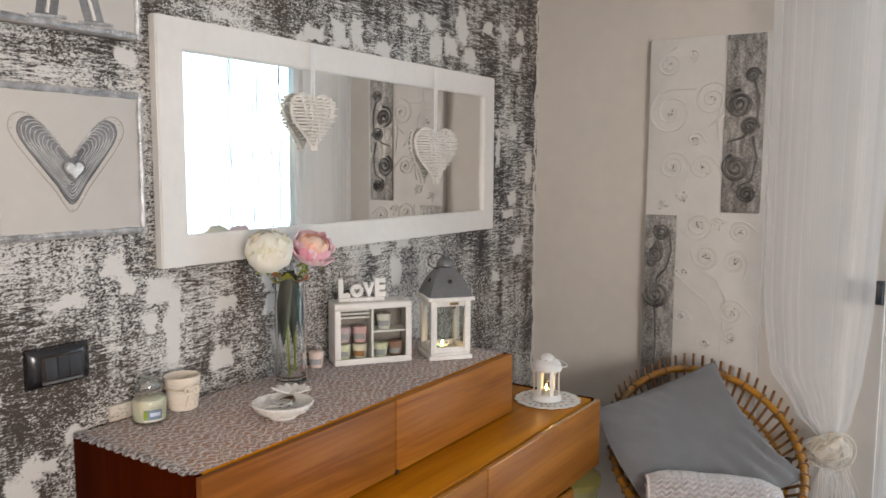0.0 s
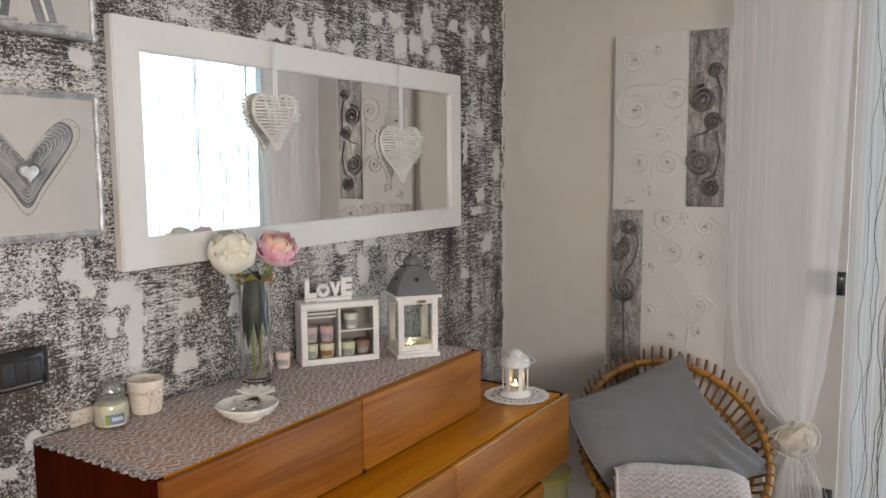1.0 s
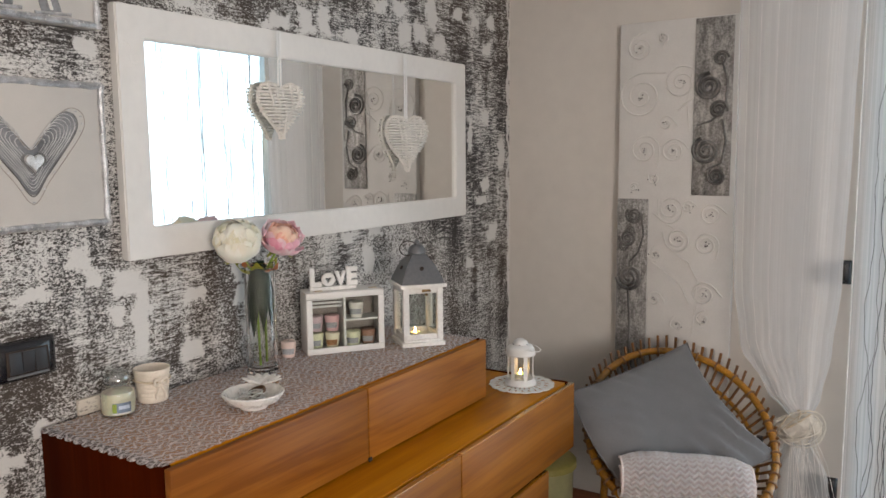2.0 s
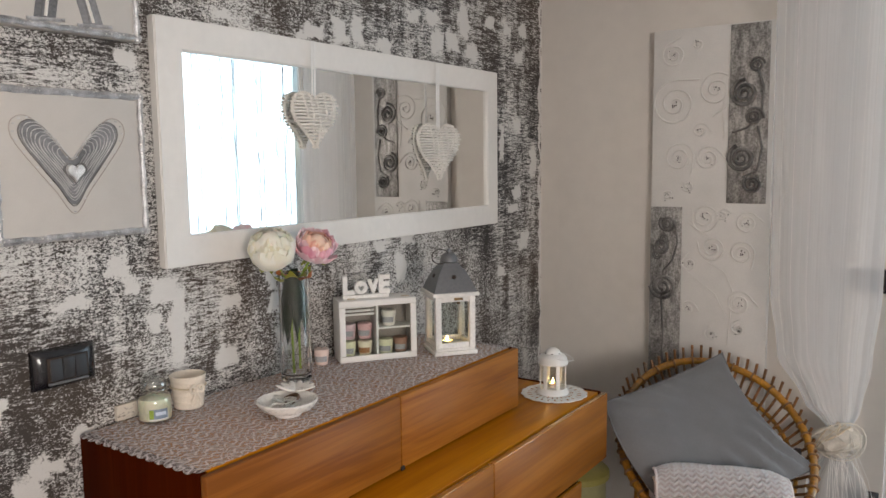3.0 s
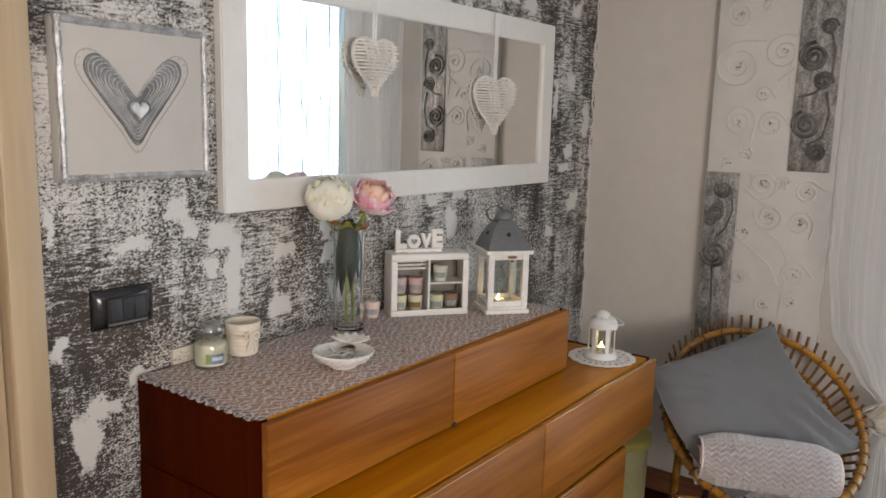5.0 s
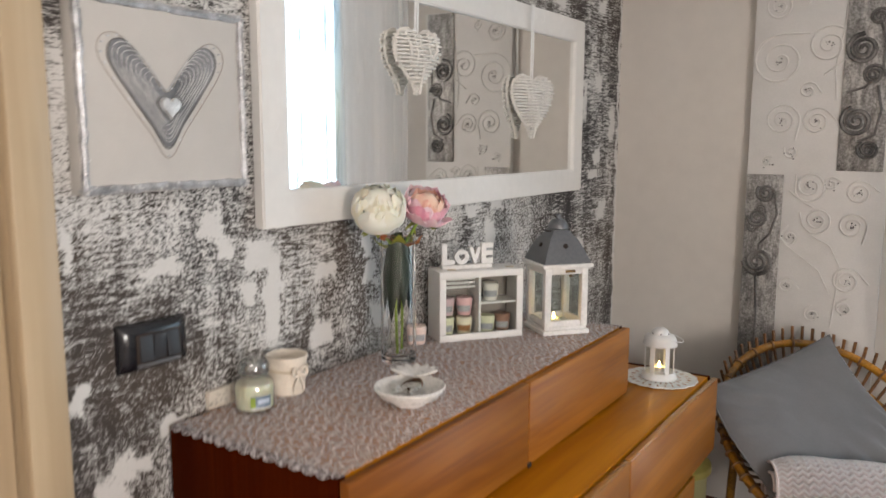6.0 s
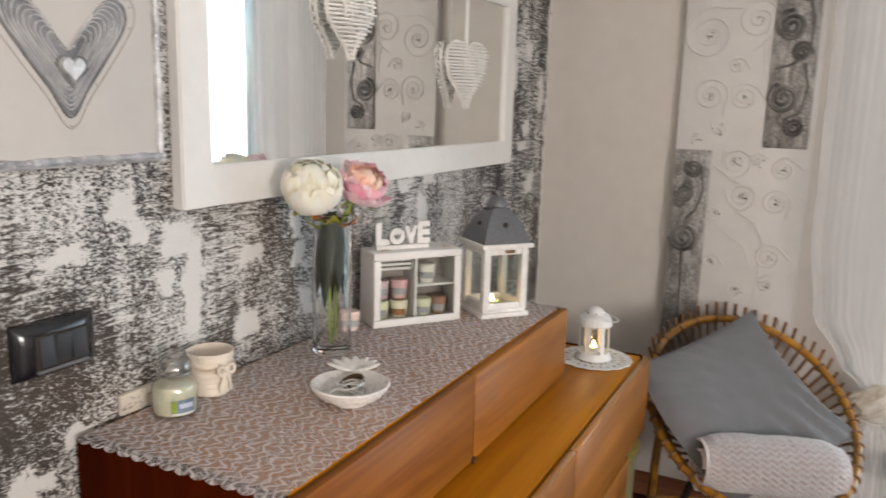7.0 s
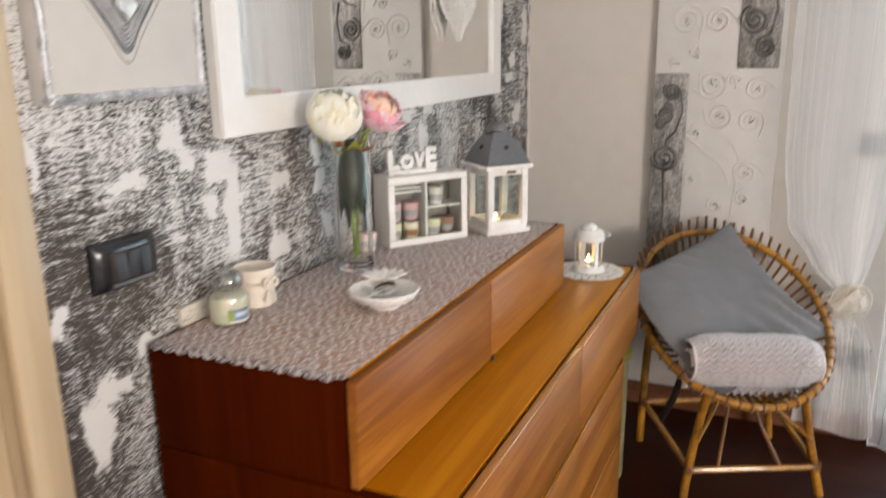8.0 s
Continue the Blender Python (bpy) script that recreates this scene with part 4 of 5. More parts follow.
def make_pot():
    p = thing("pot", -1.430, 1.218, Z, "ribbed cream stoneware pot with a twine bow", "pot")
    prof = [(0.0, 0.002), (0.031, 0.0), (0.034, 0.003)]
    for k in range(7):
        z = 0.006 + k * 0.0095
        r = 0.034 + 0.0008 * k
        prof += [(r, z), (r + 0.0014, z + 0.0047), (r, z + 0.0090)]
    prof += [(0.041, 0.073), (0.0415, 0.078), (0.040, 0.079), (0.037, 0.075), (0.034, 0.012), (0.0, 0.010)]
    part("body", lathe(B(), prof, 40, close=False), M_CREAM, p)
    part("twine", tube(B(), [(0.0405 * math.cos(a), 0.0405 * math.sin(a), 0.052 + 0.001 * math.sin(3 * a)) for a in (2 * math.pi * k / 36 for k in range(36))], 0.0022, 6, True), M_STRAW, p, "straw twine")
    c, s = math.cos(radians(-12)), math.sin(radians(-12))

    def loc(u, v, d=0.0425):
        return (c * d - s * u, s * d + c * u, 0.052 + v)
    for sgn in (-1, 1):
        part("bow_loop", tube(B(), [loc(sgn * 0.016 * math.sin(a), 0.008 * math.sin(2 * a), 0.044 + 0.003 * math.sin(a)) for a in (math.pi * k / 12 for k in range(13))], 0.0034, 6), M_CREAM, p)
        part("bow_tail", tube(B(), [loc(0, 0), loc(sgn * 0.004, -0.014, 0.044), loc(sgn * 0.011, -0.030, 0.043), loc(sgn * 0.010, -0.040, 0.042)], 0.0030, 6), M_CREAM, p)
    bm = B()
    bmesh.ops.create_icosphere(bm, subdivisions=2, radius=0.0062, matrix=Matrix.Translation(loc(0, 0, 0.045)))
    part("bow_knot", bm, M_CREAM, p)
    return p


def petal(bm, base, out, up, length, width, curl, cup, rnd, n=5):
    """A cupped petal from base, leaning out; adds a thin shell."""
    side = out.cross(up).normalized()
    rows = []
    for i in range(n + 1):
        f = i / n
        w = width * (math.sin(math.pi * (0.12 + 0.80 * f)) ** 0.75)
        centre = base + up * (length * f) + out * (curl * math.sin(f * math.pi * 0.9) * length + rnd.uniform(-0.001, 0.001))
        row = []
        for k in range(5):
            s = -1 + k / 2
            row.append(bm.verts.new(centre + side * (s * w) - out * (cup * w * s * s) + up * (0.10 * length * f * (math.cos(s * 2.5) - 0.6) + rnd.uniform(-0.0015, 0.0015))))
        rows.append(row)
    for a, b in zip(rows, rows[1:]):
        for k in range(4):
            bm.faces.new((a[k], a[k + 1], b[k + 1], b[k]))


def bloom_petals(c, lean, R, full, rnd, layers):
    """Cupped, ruffled petals in whorls round a leaning axis, from the heart outwards."""
    t1 = lean.orthogonal().normalized()
    t2 = lean.cross(t1)
    bm = B()
    if 0 in layers:          # the packed heart under the whorls
        bmesh.ops.create_icosphere(bm, subdivisions=3, radius=R * (0.80 if full else 0.52), matrix=Matrix.Translation(c - lean * (0.10 * R)))
        for q in bm.verts:
            q.co += (q.co - c) * (0.10 * noise.noise(q.co * 55))
    counts = (6, 8, 9, 9, 9, 8)
    for layer in layers:
        g = layer / 5
        for k in range(counts[layer]):
            az = 2 * math.pi * (k + 0.5 * (layer % 2) + rnd.uniform(-0.22, 0.22)) / counts[layer]
            size = (0.74 + 0.24 * g if full else 0.50 + 0.48 * g) * rnd.uniform(0.93, 1.07)
            tip = (0.10 + 0.80 * g if full else 0.30 + 0.95 * g) + rnd.uniform(-0.16, 0.20)
            wide = rnd.uniform(0.50, 0.68)
            flare = rnd.uniform(0.0, 0.10) if full else rnd.uniform(0.02, 0.22) * g
            p1, p2, cut = rnd.uniform(0, 6.28), rnd.uniform(0, 6.28), rnd.uniform(0.02, 0.12)
            rows = []
            for i in range(10):
                f = i / 9
                w = wide * min(1.0, 0.30 + 1.5 * f) * math.sqrt(max(0.0, 1 - max(0.0, (f - 0.62) / 0.42) ** 2.4))
                row = []
                for q in range(9):
                    sx = -1 + q / 4
                    pol = 2.75 + (tip - 2.75) * f
                    pol += 0.20 * sx * sx * f + cut * math.exp(-(sx / 0.22) ** 2) * f ** 6
                    a2 = az + sx * w / max(0.50, math.sin(max(0.35, min(pol, 2.6))))
                    ruffle = (0.050 * math.sin(sx * 4.2 + p1) + 0.030 * math.sin(sx * 9.0 + p2)) * f ** 2.5
                    rr = R * size * (1 + flare * f ** 2.5 - 0.12 * sx * sx * (1 - 0.6 * f) + ruffle + 0.05 * noise.noise((a2 * 2.1, pol * 2.6, layer + R * 90)))
                    row.append(bm.verts.new(c + (t1 * math.cos(a2) + t2 * math.sin(a2)) * (rr * math.sin(pol)) + lean * (rr * math.cos(pol) * (0.88 if full else 0.80) - R * 0.06)))
                rows.append(row)
            for u, w2 in zip(rows, rows[1:]):
                for q in range(8):
                    bm.faces.new((u[q], u[q + 1], w2[q + 1], w2[q]))
    return bm


def make_vase():
    v = thing("flower_vase", -1.378, 1.520, Z, "tall clear glass vase with an ivory and a pink peony", "vase")
    h, r = 0.292, 0.040
    part("glass", lathe(B(), [(0.036, 0.0), (r, 0.004), (r, h), (r - 0.0025, h + 0.001), (r - 0.004, h), (r - 0.004, 0.022), (r - 0.010, 0.017)]), M_GLASS, v, "clear cylindrical glass")
    flowers = ((Vector((0.008, -0.080, 1.334 - Z)), 0.060, M_WPEONY, "full ivory peony", 3, True), (Vector((0.062, 0.026, 1.338 - Z)), 0.055, M_PPEONY, "half-open pink peony with a peach heart", 8, False))
    feet = (Vector((0.010, -0.018, 0.024)), Vector((-0.006, 0.020, 0.024)))
    for (c, R, mat, label, seed, full), foot in zip(flowers, feet):
        rnd = random.Random(seed)
        lean = Vector((0.40 if full else 0.65, -0.45 if full else -0.25, 0.80)).normalized()
        bm = bloom_petals(c, lean, R, full, rnd, range(0, 3) if not full else range(0, 6))
        bloom = part("bloom", bm, M_PEACH if not full else mat, v, label)
        if not full:
            part("outer_petals", bloom_petals(c, lean, R, full, rnd, range(3, 6)), mat, bloom, "pale and deep pink outer petals")
        base = c - lean * (R * 0.75)
        mid = Vector((base.x * 0.20, base.y * 0.22, 0.262))
        pts = [foot.lerp(mid, f) if f <= 1 else mid.lerp(base, f - 1) for f in (0, 0.35, 0.7, 1.0, 1.3, 1.65, 2.0)]
        part("stem", tube(B(), pts, 0.0032, 8), M_STEM, v, "green flower stem")
        lb = B()
        for k in range(4):
            a = rnd.uniform(0, 6.28)
            o = Vector((math.cos(a), math.sin(a), 0))
            petal(lb, base - lean * 0.004, (o - lean * 0.3).normalized(), (o + Vector((0, 0, -0.9 + 0.5 * rnd.random()))).normalized(), 0.040, 0.013, 0.2, 0.3, rnd)
        part("sepals", lb, M_SEPAL, bloom, "yellow-green sepals")
    rnd = random.Random(21)
    for a, dz in ((-2.3, 0.0), (-0.9, 0.01), (0.2, 0.004), (1.5, 0.008), (-1.6, 0.016)):
        o = Vector((math.cos(a), math.sin(a), 0))
        bm = B()
        petal(bm, o * 0.018 + Vector((0, 0, 0.268 + dz)), (Vector((0, 0, 1)) - o * 0.3).normalized(), (o * 0.8 + Vector((0, 0, 0.45))).normalized(), 0.046, 0.017, -0.15, 0.3, rnd, 6)
        part("leaf", bm, M_RUST if a in (0.2, -1.6) else M_SEPAL, v, "rust-tinged leaf at the rim" if a in (0.2, -1.6) else "yellow-green leaf at the rim")
    for k in range(7):
        a = 2 * math.pi * k / 7 + 0.4
        o = Vector((math.cos(a), math.sin(a), 0))
        bm = B()
        petal(bm, o * 0.019 + Vector((0, 0, 0.275 + 0.01 * (k % 3))), o, Vector((o.x * 0.05, o.y * 0.05, -1)), 0.14 + 0.025 * (k % 3), 0.0185, 0.07, 0.35, rnd, 7)
        part("leaf", bm, M_LEAF, v, "dark green leaf hanging inside the glass")
    return v


def make_dish():
    d = thing("ring_dish", -1.187, 1.301, Z, "white ceramic dish with a flower, holding silver jewellery", "dish")
    part("bowl", lathe(B(), [(0.0, 0.0), (0.030, 0.0), (0.033, 0.004), (0.034, 0.007), (0.056, 0.016), (0.067, 0.029), (0.070, 0.035), (0.0675, 0.0375), (0.063, 0.035), (0.053, 0.022), (0.030, 0.016), (0.0, 0.014)], 44, close=False), M_CERAMIC, d)
    c, s = math.cos(radians(118)), math.sin(radians(118))
    for k in range(7):
        a = radians(118 - 84 + 28 * k)
        o = Vector((math.cos(a), math.sin(a), 0.25)).normalized()
        bm = bmesh.new()
        bmesh.ops.create_uvsphere(bm, u_segments=12, v_segments=8, radius=1.0)
        up = Vector((0, 0, 1))
        sd = o.cross(up).normalized()
        nn = sd.cross(o)
        base = Vector((c * 0.058, s * 0.058, 0.037)) + o * 0.024
        for v in bm.verts:
            q = v.co.copy()
            v.co = base + o * (q.x * 0.027) + sd * (q.y * 0.0115 * (1 - 0.35 * abs(q.x))) + nn * (q.z * 0.0035)
        part("flower_petal", bm, M_CERAMIC, d)
    rnd = random.Random(5)
    for k in range(12):
        r = rnd.uniform(0.010, 0.020)
        m = pose(rnd.gauss(0, 0.019), rnd.gauss(0, 0.019), 0.024 + 0.0010 * k, rnd.uniform(-20, 20), rnd.uniform(-20, 20), 0)
        ring = thing("ring", 0, 0, 0, "silver ring lying in the dish", "ring", group="jewellery in the dish")
        part("band", tube(B(), [(r * math.cos(2 * math.pi * i / 28), r * math.sin(2 * math.pi * i / 28), 0) for i in range(28)], rnd.uniform(0.0011, 0.0022), 6, True), M_CHROME, ring)
        ring.matrix_world = Matrix.Translation((-1.187, 1.301, Z)) @ m
    cuff = thing("bracelet", -1.196, 1.312, Z + 0.028, "brown leather and silver bracelet in the dish", "bracelet", group="jewellery in the dish")
    part("band", lathe(B(), [(0.023, -0.004), (0.024, 0.0), (0.023, 0.004), (0.0215, 0.004), (0.0225, 0.0), (0.0215, -0.004)], 30), plain("brown_leather", (0.16, 0.09, 0.05), 0.5, 0.2), cuff)
    cuff.matrix_world = Matrix.Translation((-1.194, 1.316, Z + 0.030)) @ pose(0, 0, 0, 18, -12, 0)
    return d


def make_votive(name, m, colour, cap, label, group=""):
    """A wrapped votive candle: tapered wax with a printed band."""
    v = thing(name, 0, 0, 0, label, "candle", group=group)
    part("wax", lathe(B(), [(0.016, 0.0), (0.0175, 0.002), (0.0215, 0.036), (0.0215, 0.043), (0.019, 0.0455), (0.004, 0.0455)], 24), colour, v)
    part("wick", tube(B(), [(0, 0, 0.0455), (0.001, 0, 0.050)], 0.0007, 5), M_DARK, v)
    n = 8
    bm = B()
    for k in range(n):
        a0, a1 = radians(-110 + 110 * k / n), radians(-110 + 110 * (k + 1) / n)
        bm.faces.new([bm.verts.new((r * math.cos(a), r * math.sin(a), z)) for a, z, r in ((a0, 0.010, 0.0190), (a1, 0.010, 0.0190), (a1, 0.026, 0.0210), (a0, 0.026, 0.0210))])
    part("paper_label", bm, cap, v, "small printed label")
    v.matrix_world = m
    return v


make_candle_jar()
make_wall_strip()
make_pot()
make_vase()
make_dish()
W_PINK = plain("pink_wax", (0.72, 0.44, 0.44), 0.4, 0.06, 40, 0.05)
W_MAUVE = plain("mauve_wax", (0.62, 0.45, 0.47), 0.4, 0.06, 40, 0.05)
W_GREEN = plain("pale_green_wax", (0.74, 0.73, 0.50), 0.4, 0.06, 40, 0.05)
W_CREAM = plain("cream_wax", (0.78, 0.72, 0.55), 0.4, 0.05, 40, 0.05)
W_IVORY = plain("ivory_wax", (0.78, 0.74, 0.66), 0.4, 0.05, 40, 0.05)
W_BROWN = plain("brown_wax", (0.34, 0.19, 0.13), 0.4, 0.06, 40, 0.05)
L_BROWN = plain("brown_print", (0.30, 0.14, 0.05), 0.5, 0.3, 120, 0.0)
L_GREY = plain("grey_print", (0.35, 0.35, 0.36), 0.5, 0.3, 120, 0.0)
make_votive("votive_candle", pose(-1.432, 1.672, Z), plain("blush_wax", (0.78, 0.62, 0.55), 0.4, 0.05), L_GREY, "blush votive candle standing beside the box")


def make_box():
    """A shallow glazed wooden box; its front runs along its own x."""
    ang = 53.7
    b = thing("display_box", -1.394, 1.706, Z, "white wooden display box with glazed front holding candles", "display box", ang)
    L, D, H, t = 0.228, 0.080, 0.178, 0.008
    part("bottom", box(B(), 0, L, 0, D, 0, t, 0.001), M_WHITE, b)
    part("top", box(B(), 0, L, 0, D, H - t, H, 0.001), M_WHITE, b)
    part("side", box(B(), 0, t, 0, D, t, H - t, 0.001), M_WHITE, b)
    part("side", box(B(), L - t, L, 0, D, t, H - t, 0.001), M_WHITE, b)
    part("back", box(B(), t, L - t, D - 0.004, D, t, H - t), plain("dark_box_inside", (0.30, 0.26, 0.23), 0.8), b, "dark inside back")
    part("divider", box(B(), L * 0.5 - 0.003, L * 0.5 + 0.003, 0.006, D - 0.004, t, H - t), M_WHITE, b)
    part("shelf", box(B(), L * 0.5 + 0.003, L - t, 0.006, D - 0.004, 0.088, 0.093), M_WHITE, b)
    f = new("door")
    f.parent = b
    for q in ((0, L, 0, 0.018), (0, L, H - 0.018, H), (0, 0.018, 0.018, H - 0.018), (L - 0.018, L, 0.018, H - 0.018)):
        part("door_frame", box(B(), q[0] + 0.0003, q[1] - 0.0003, -0.009, -0.0005, q[2] + 0.0003, q[3] - 0.0003, 0.0015), M_WHITE, f)
    p = part("pane", box(B(), 0.018, L - 0.018, -0.005, -0.003, 0.018, H - 0.018), M_PANE, f, "clear glass pane")
    p.visible_shadow = False
    for k in range(4):
        part("slat", box(B(), t, L * 0.5 - 0.003, 0.030, 0.034, 0.128 + k * 0.0105, 0.134 + k * 0.0105), M_WHITE, b)
    for x in (0.030, 0.19):
        part("hinge", box(B(), x, x + 0.022, 0.012, 0.024, H + 0.0003, H + 0.002, 0.0005), M_STRAW, b)
    m = b.matrix_world
    spots = ((0.036, 0.050, 0, W_GREEN, L_GREY, "pale green"), (0.083, 0.045, 0, W_CREAM, L_BROWN, "cream"), (0.036, 0.050, 0.0508, W_MAUVE, L_GREY, "mauve"),
             (0.083, 0.045, 0.0508, W_PINK, L_GREY, "pink"), (0.145, 0.042, 0, W_GREEN, L_GREY, "pale green"), (0.192, 0.050, 0, W_BROWN, L_GREY, "brown"), (0.155, 0.042, 0.085, W_IVORY, L_GREY, "ivory"))
    for x, y, z, col, lab, word in spots:
        make_votive("votive_candle", m @ pose(x, y - 0.008, t + z + 0.0002, 0, 0, -60), col, lab, word + " votive candle inside the white display box", "candles in the box")
    return b


def make_love_sign(m):
    s = thing("love_sign", 0, 0, 0, "small white wooden sign with the standing word LOVE", "sign")
    part("base", box(B(), 0, 0.135, 0, 0.026, 0, 0.010, 0.001), M_SHABBY, s)
    x = 0.001
    for ch, w, size in (("L", 0.034, 0.068), ("O", 0.039, 0.052), ("V", 0.034, 0.052), ("E", 0.033, 0.068)):
        if ch == "O":          # a disc with a heart cut out of it
            bm, n = B(), 48
            hole = [(a * 0.0095, b * 0.0095) for a, b in heart_points(n, 1.0)]
            ring = [(0.0192 * math.sin(2 * math.pi * k / n), 0.0192 * math.cos(2 * math.pi * k / n)) for k in range(n)]
            loops = [[bm.verts.new((x + w / 2 + a, 0.013 + d, 0.0295 + b)) for a, b in pts] for d in (-0.0055, 0.0055) for pts in (ring, hole)]
            for k in range(n):
                j = (k + 1) % n
                for p, q in ((0, 1), (2, 3), (0, 2), (1, 3)):
                    bm.faces.new((loops[p][k], loops[p][j], loops[q][j], loops[q][k]))
            part("letter", bm, M_SHABBY, s)
            x += w
            continue
        cu = bpy.data.curves.new("letter", "FONT")
        cu.body, cu.size, cu.extrude, cu.offset, cu.resolution_u = ch, size, 0.0055, 0.0036, 3
        tmp = bpy.data.objects.new("letter", cu)
        scene.collection.objects.link(tmp)
        me = bpy.data.meshes.new_from_object(tmp.evaluated_get(bpy.context.evaluated_depsgraph_get()))
        bpy.data.objects.remove(tmp)
        me.materials.clear()
        me.materials.append(M_SHABBY)
        xs = [v.co.x for v in me.vertices]
        k = (w - 0.0005) / (max(xs) - min(xs))
        low = min(v.co.y for v in me.vertices)
        for v in me.vertices:
            v.co = Vector(((v.co.x - min(xs)) * k + x, 0.013 - v.co.z, v.co.y - low + 0.0102))
        ob = new("letter", me)
        ob.parent = s
        x += w
    s.matrix_world = m
    return s


the_box = make_box()
bpy.context.view_layer.update()
make_love_sign(the_box.matrix_world @ pose(0.020, 0.024, 0.1785))


def tea_light(m, label):
    t = thing("tea_light", 0, 0, 0, label, "candle")
    part("cup", lathe(B(), [(0.0, 0.0), (0.0185, 0.0), (0.019, 0.014), (0.0182, 0.014), (0.0178, 0.002), (0.0, 0.0015)], 24, close=False), M_CHROME, t, "thin metal cup")
    part("wax", lathe(B(), [(0.0176, 0.0022), (0.0176, 0.0115), (0.004, 0.011)], 24), M_WAX, t)
    part("flame", lathe(B(), [(0.0008, 0.0125), (0.0036, 0.016), (0.0038, 0.019), (0.0022, 0.024), (0.0005, 0.030)], 12), M_FLAME, t, "burning yellow flame")
    t.matrix_world = m
    return t


def make_lantern():
    """A square wooden lantern with a zinc roof."""
    ang = 51
    l = thing("lantern", -1.213, 2.000, Z, "white wooden lantern with a grey zinc roof and lit candle", "lantern", ang)
    w, h = 0.066, 0.192
    part("base", box(B(), -w, w, -w, w, 0, 0.012, 0.002), M_SHABBY, l)
    part("base_step", box(B(), -w + 0.006, w - 0.006, -w + 0.006, w - 0.006, 0.0123, 0.020, 0.002), M_SHABBY, l)
    c, p = 0.052, 0.009
    for sx in (-1, 1):
        for sy in (-1, 1):
            part("post", box(B(), sx * c - p, sx * c + p, sy * c - p, sy * c + p, 0.0203, 0.175, 0.0015), M_SHABBY, l)
    for z0, z1 in ((0.0203, 0.036), (0.158, 0.175)):
        for s in (-1, 1):
            part("rail", box(B(), -c + p, c - p, s * c - 0.006, s * c + 0.006, z0, z1, 0.001), M_SHABBY, l)
            part("rail", box(B(), s * c - 0.006, s * c + 0.006, -c + p, c - p, z0, z1, 0.001), M_SHABBY, l)
    for s in (-1, 1):
        for bx in ((-c + p, c - p, s * c - 0.001, s * c + 0.001), (s * c - 0.001, s * c + 0.001, -c + p, c - p)):
            q = part("pane", box(B(), *bx, 0.036, 0.158), M_PANE, l, "clear glass pane")
            q.visible_shadow = False
    part("eave", box(B(), -0.071, 0.071, -0.071, 0.071, 0.1753, 0.186, 0.002), M_SHABBY, l)
    bm = B()
    rings = []
    for r, z in ((0.066, 0.1863), (0.062, 0.196), (0.052, 0.221), (0.039, 0.246), (0.026, 0.262), (0.022, 0.269)):
        rings.append([bm.verts.new((sx * r, sy * r, z)) for sx, sy in ((-1, -1), (1, -1), (1, 1), (-1, 1))])
    for a, b in zip(rings, rings[1:]):
        for k in range(4):
            bm.faces.new((a[k], a[(k + 1) % 4], b[(k + 1) % 4], b[k]))
    bm.faces.new(rings[0][::-1]), bm.faces.new(rings[-1])
    roof = part("roof", bm, M_ZINC, l, "grey zinc roof")
    for dx, dy in ((0, -1), (0, 1), (1, 0), (-1, 0)):
        b2 = B()
        d = Vector((dx, dy, 0.62)).normalized()
        a0 = Vector((dx * 0.0480, dy * 0.0480, 0.2305))
        tube(b2, [a0 - d * 0.002, a0 + d * 0.0022], 0.0062, 14)
        part("vent_hole", b2, M_DARK, roof)
    part("cap", lathe(B(), [(0.021, 0.2693), (0.027, 0.272), (0.027, 0.280), (0.021, 0.291), (0.014, 0.297), (0.008, 0.299), (0.007, 0.308), (0.003, 0.311)], 20), M_ZINC, roof)
    part("ring_handle", tube(B(), [(-0.006 - 0.024 + 0.026 * math.cos(a), -0.01, 0.288 + 0.022 * math.sin(a)) for a in (2 * math.pi * k / 24 for k in range(24))], 0.0016, 6, True), M_DARK, l, "dark wire ring")
    part("latch", box(B(), -0.004, 0.022, -c - 0.0125, -c - 0.0062, 0.163, 0.170, 0.001), M_BRASS, l, "small aged brass latch")
    part("latch_knob", lathe(B(), [(0.004, 0.0), (0.005, 0.003), (0.003, 0.006)], 10, (0.008, -c - 0.0135, 0.153)), M_BRASS, l)
    bpy.context.view_layer.update()
    tea_light(l.matrix_world @ pose(-0.012, -0.012, 0.0204), "lit tea light inside the wooden lantern")
    return l


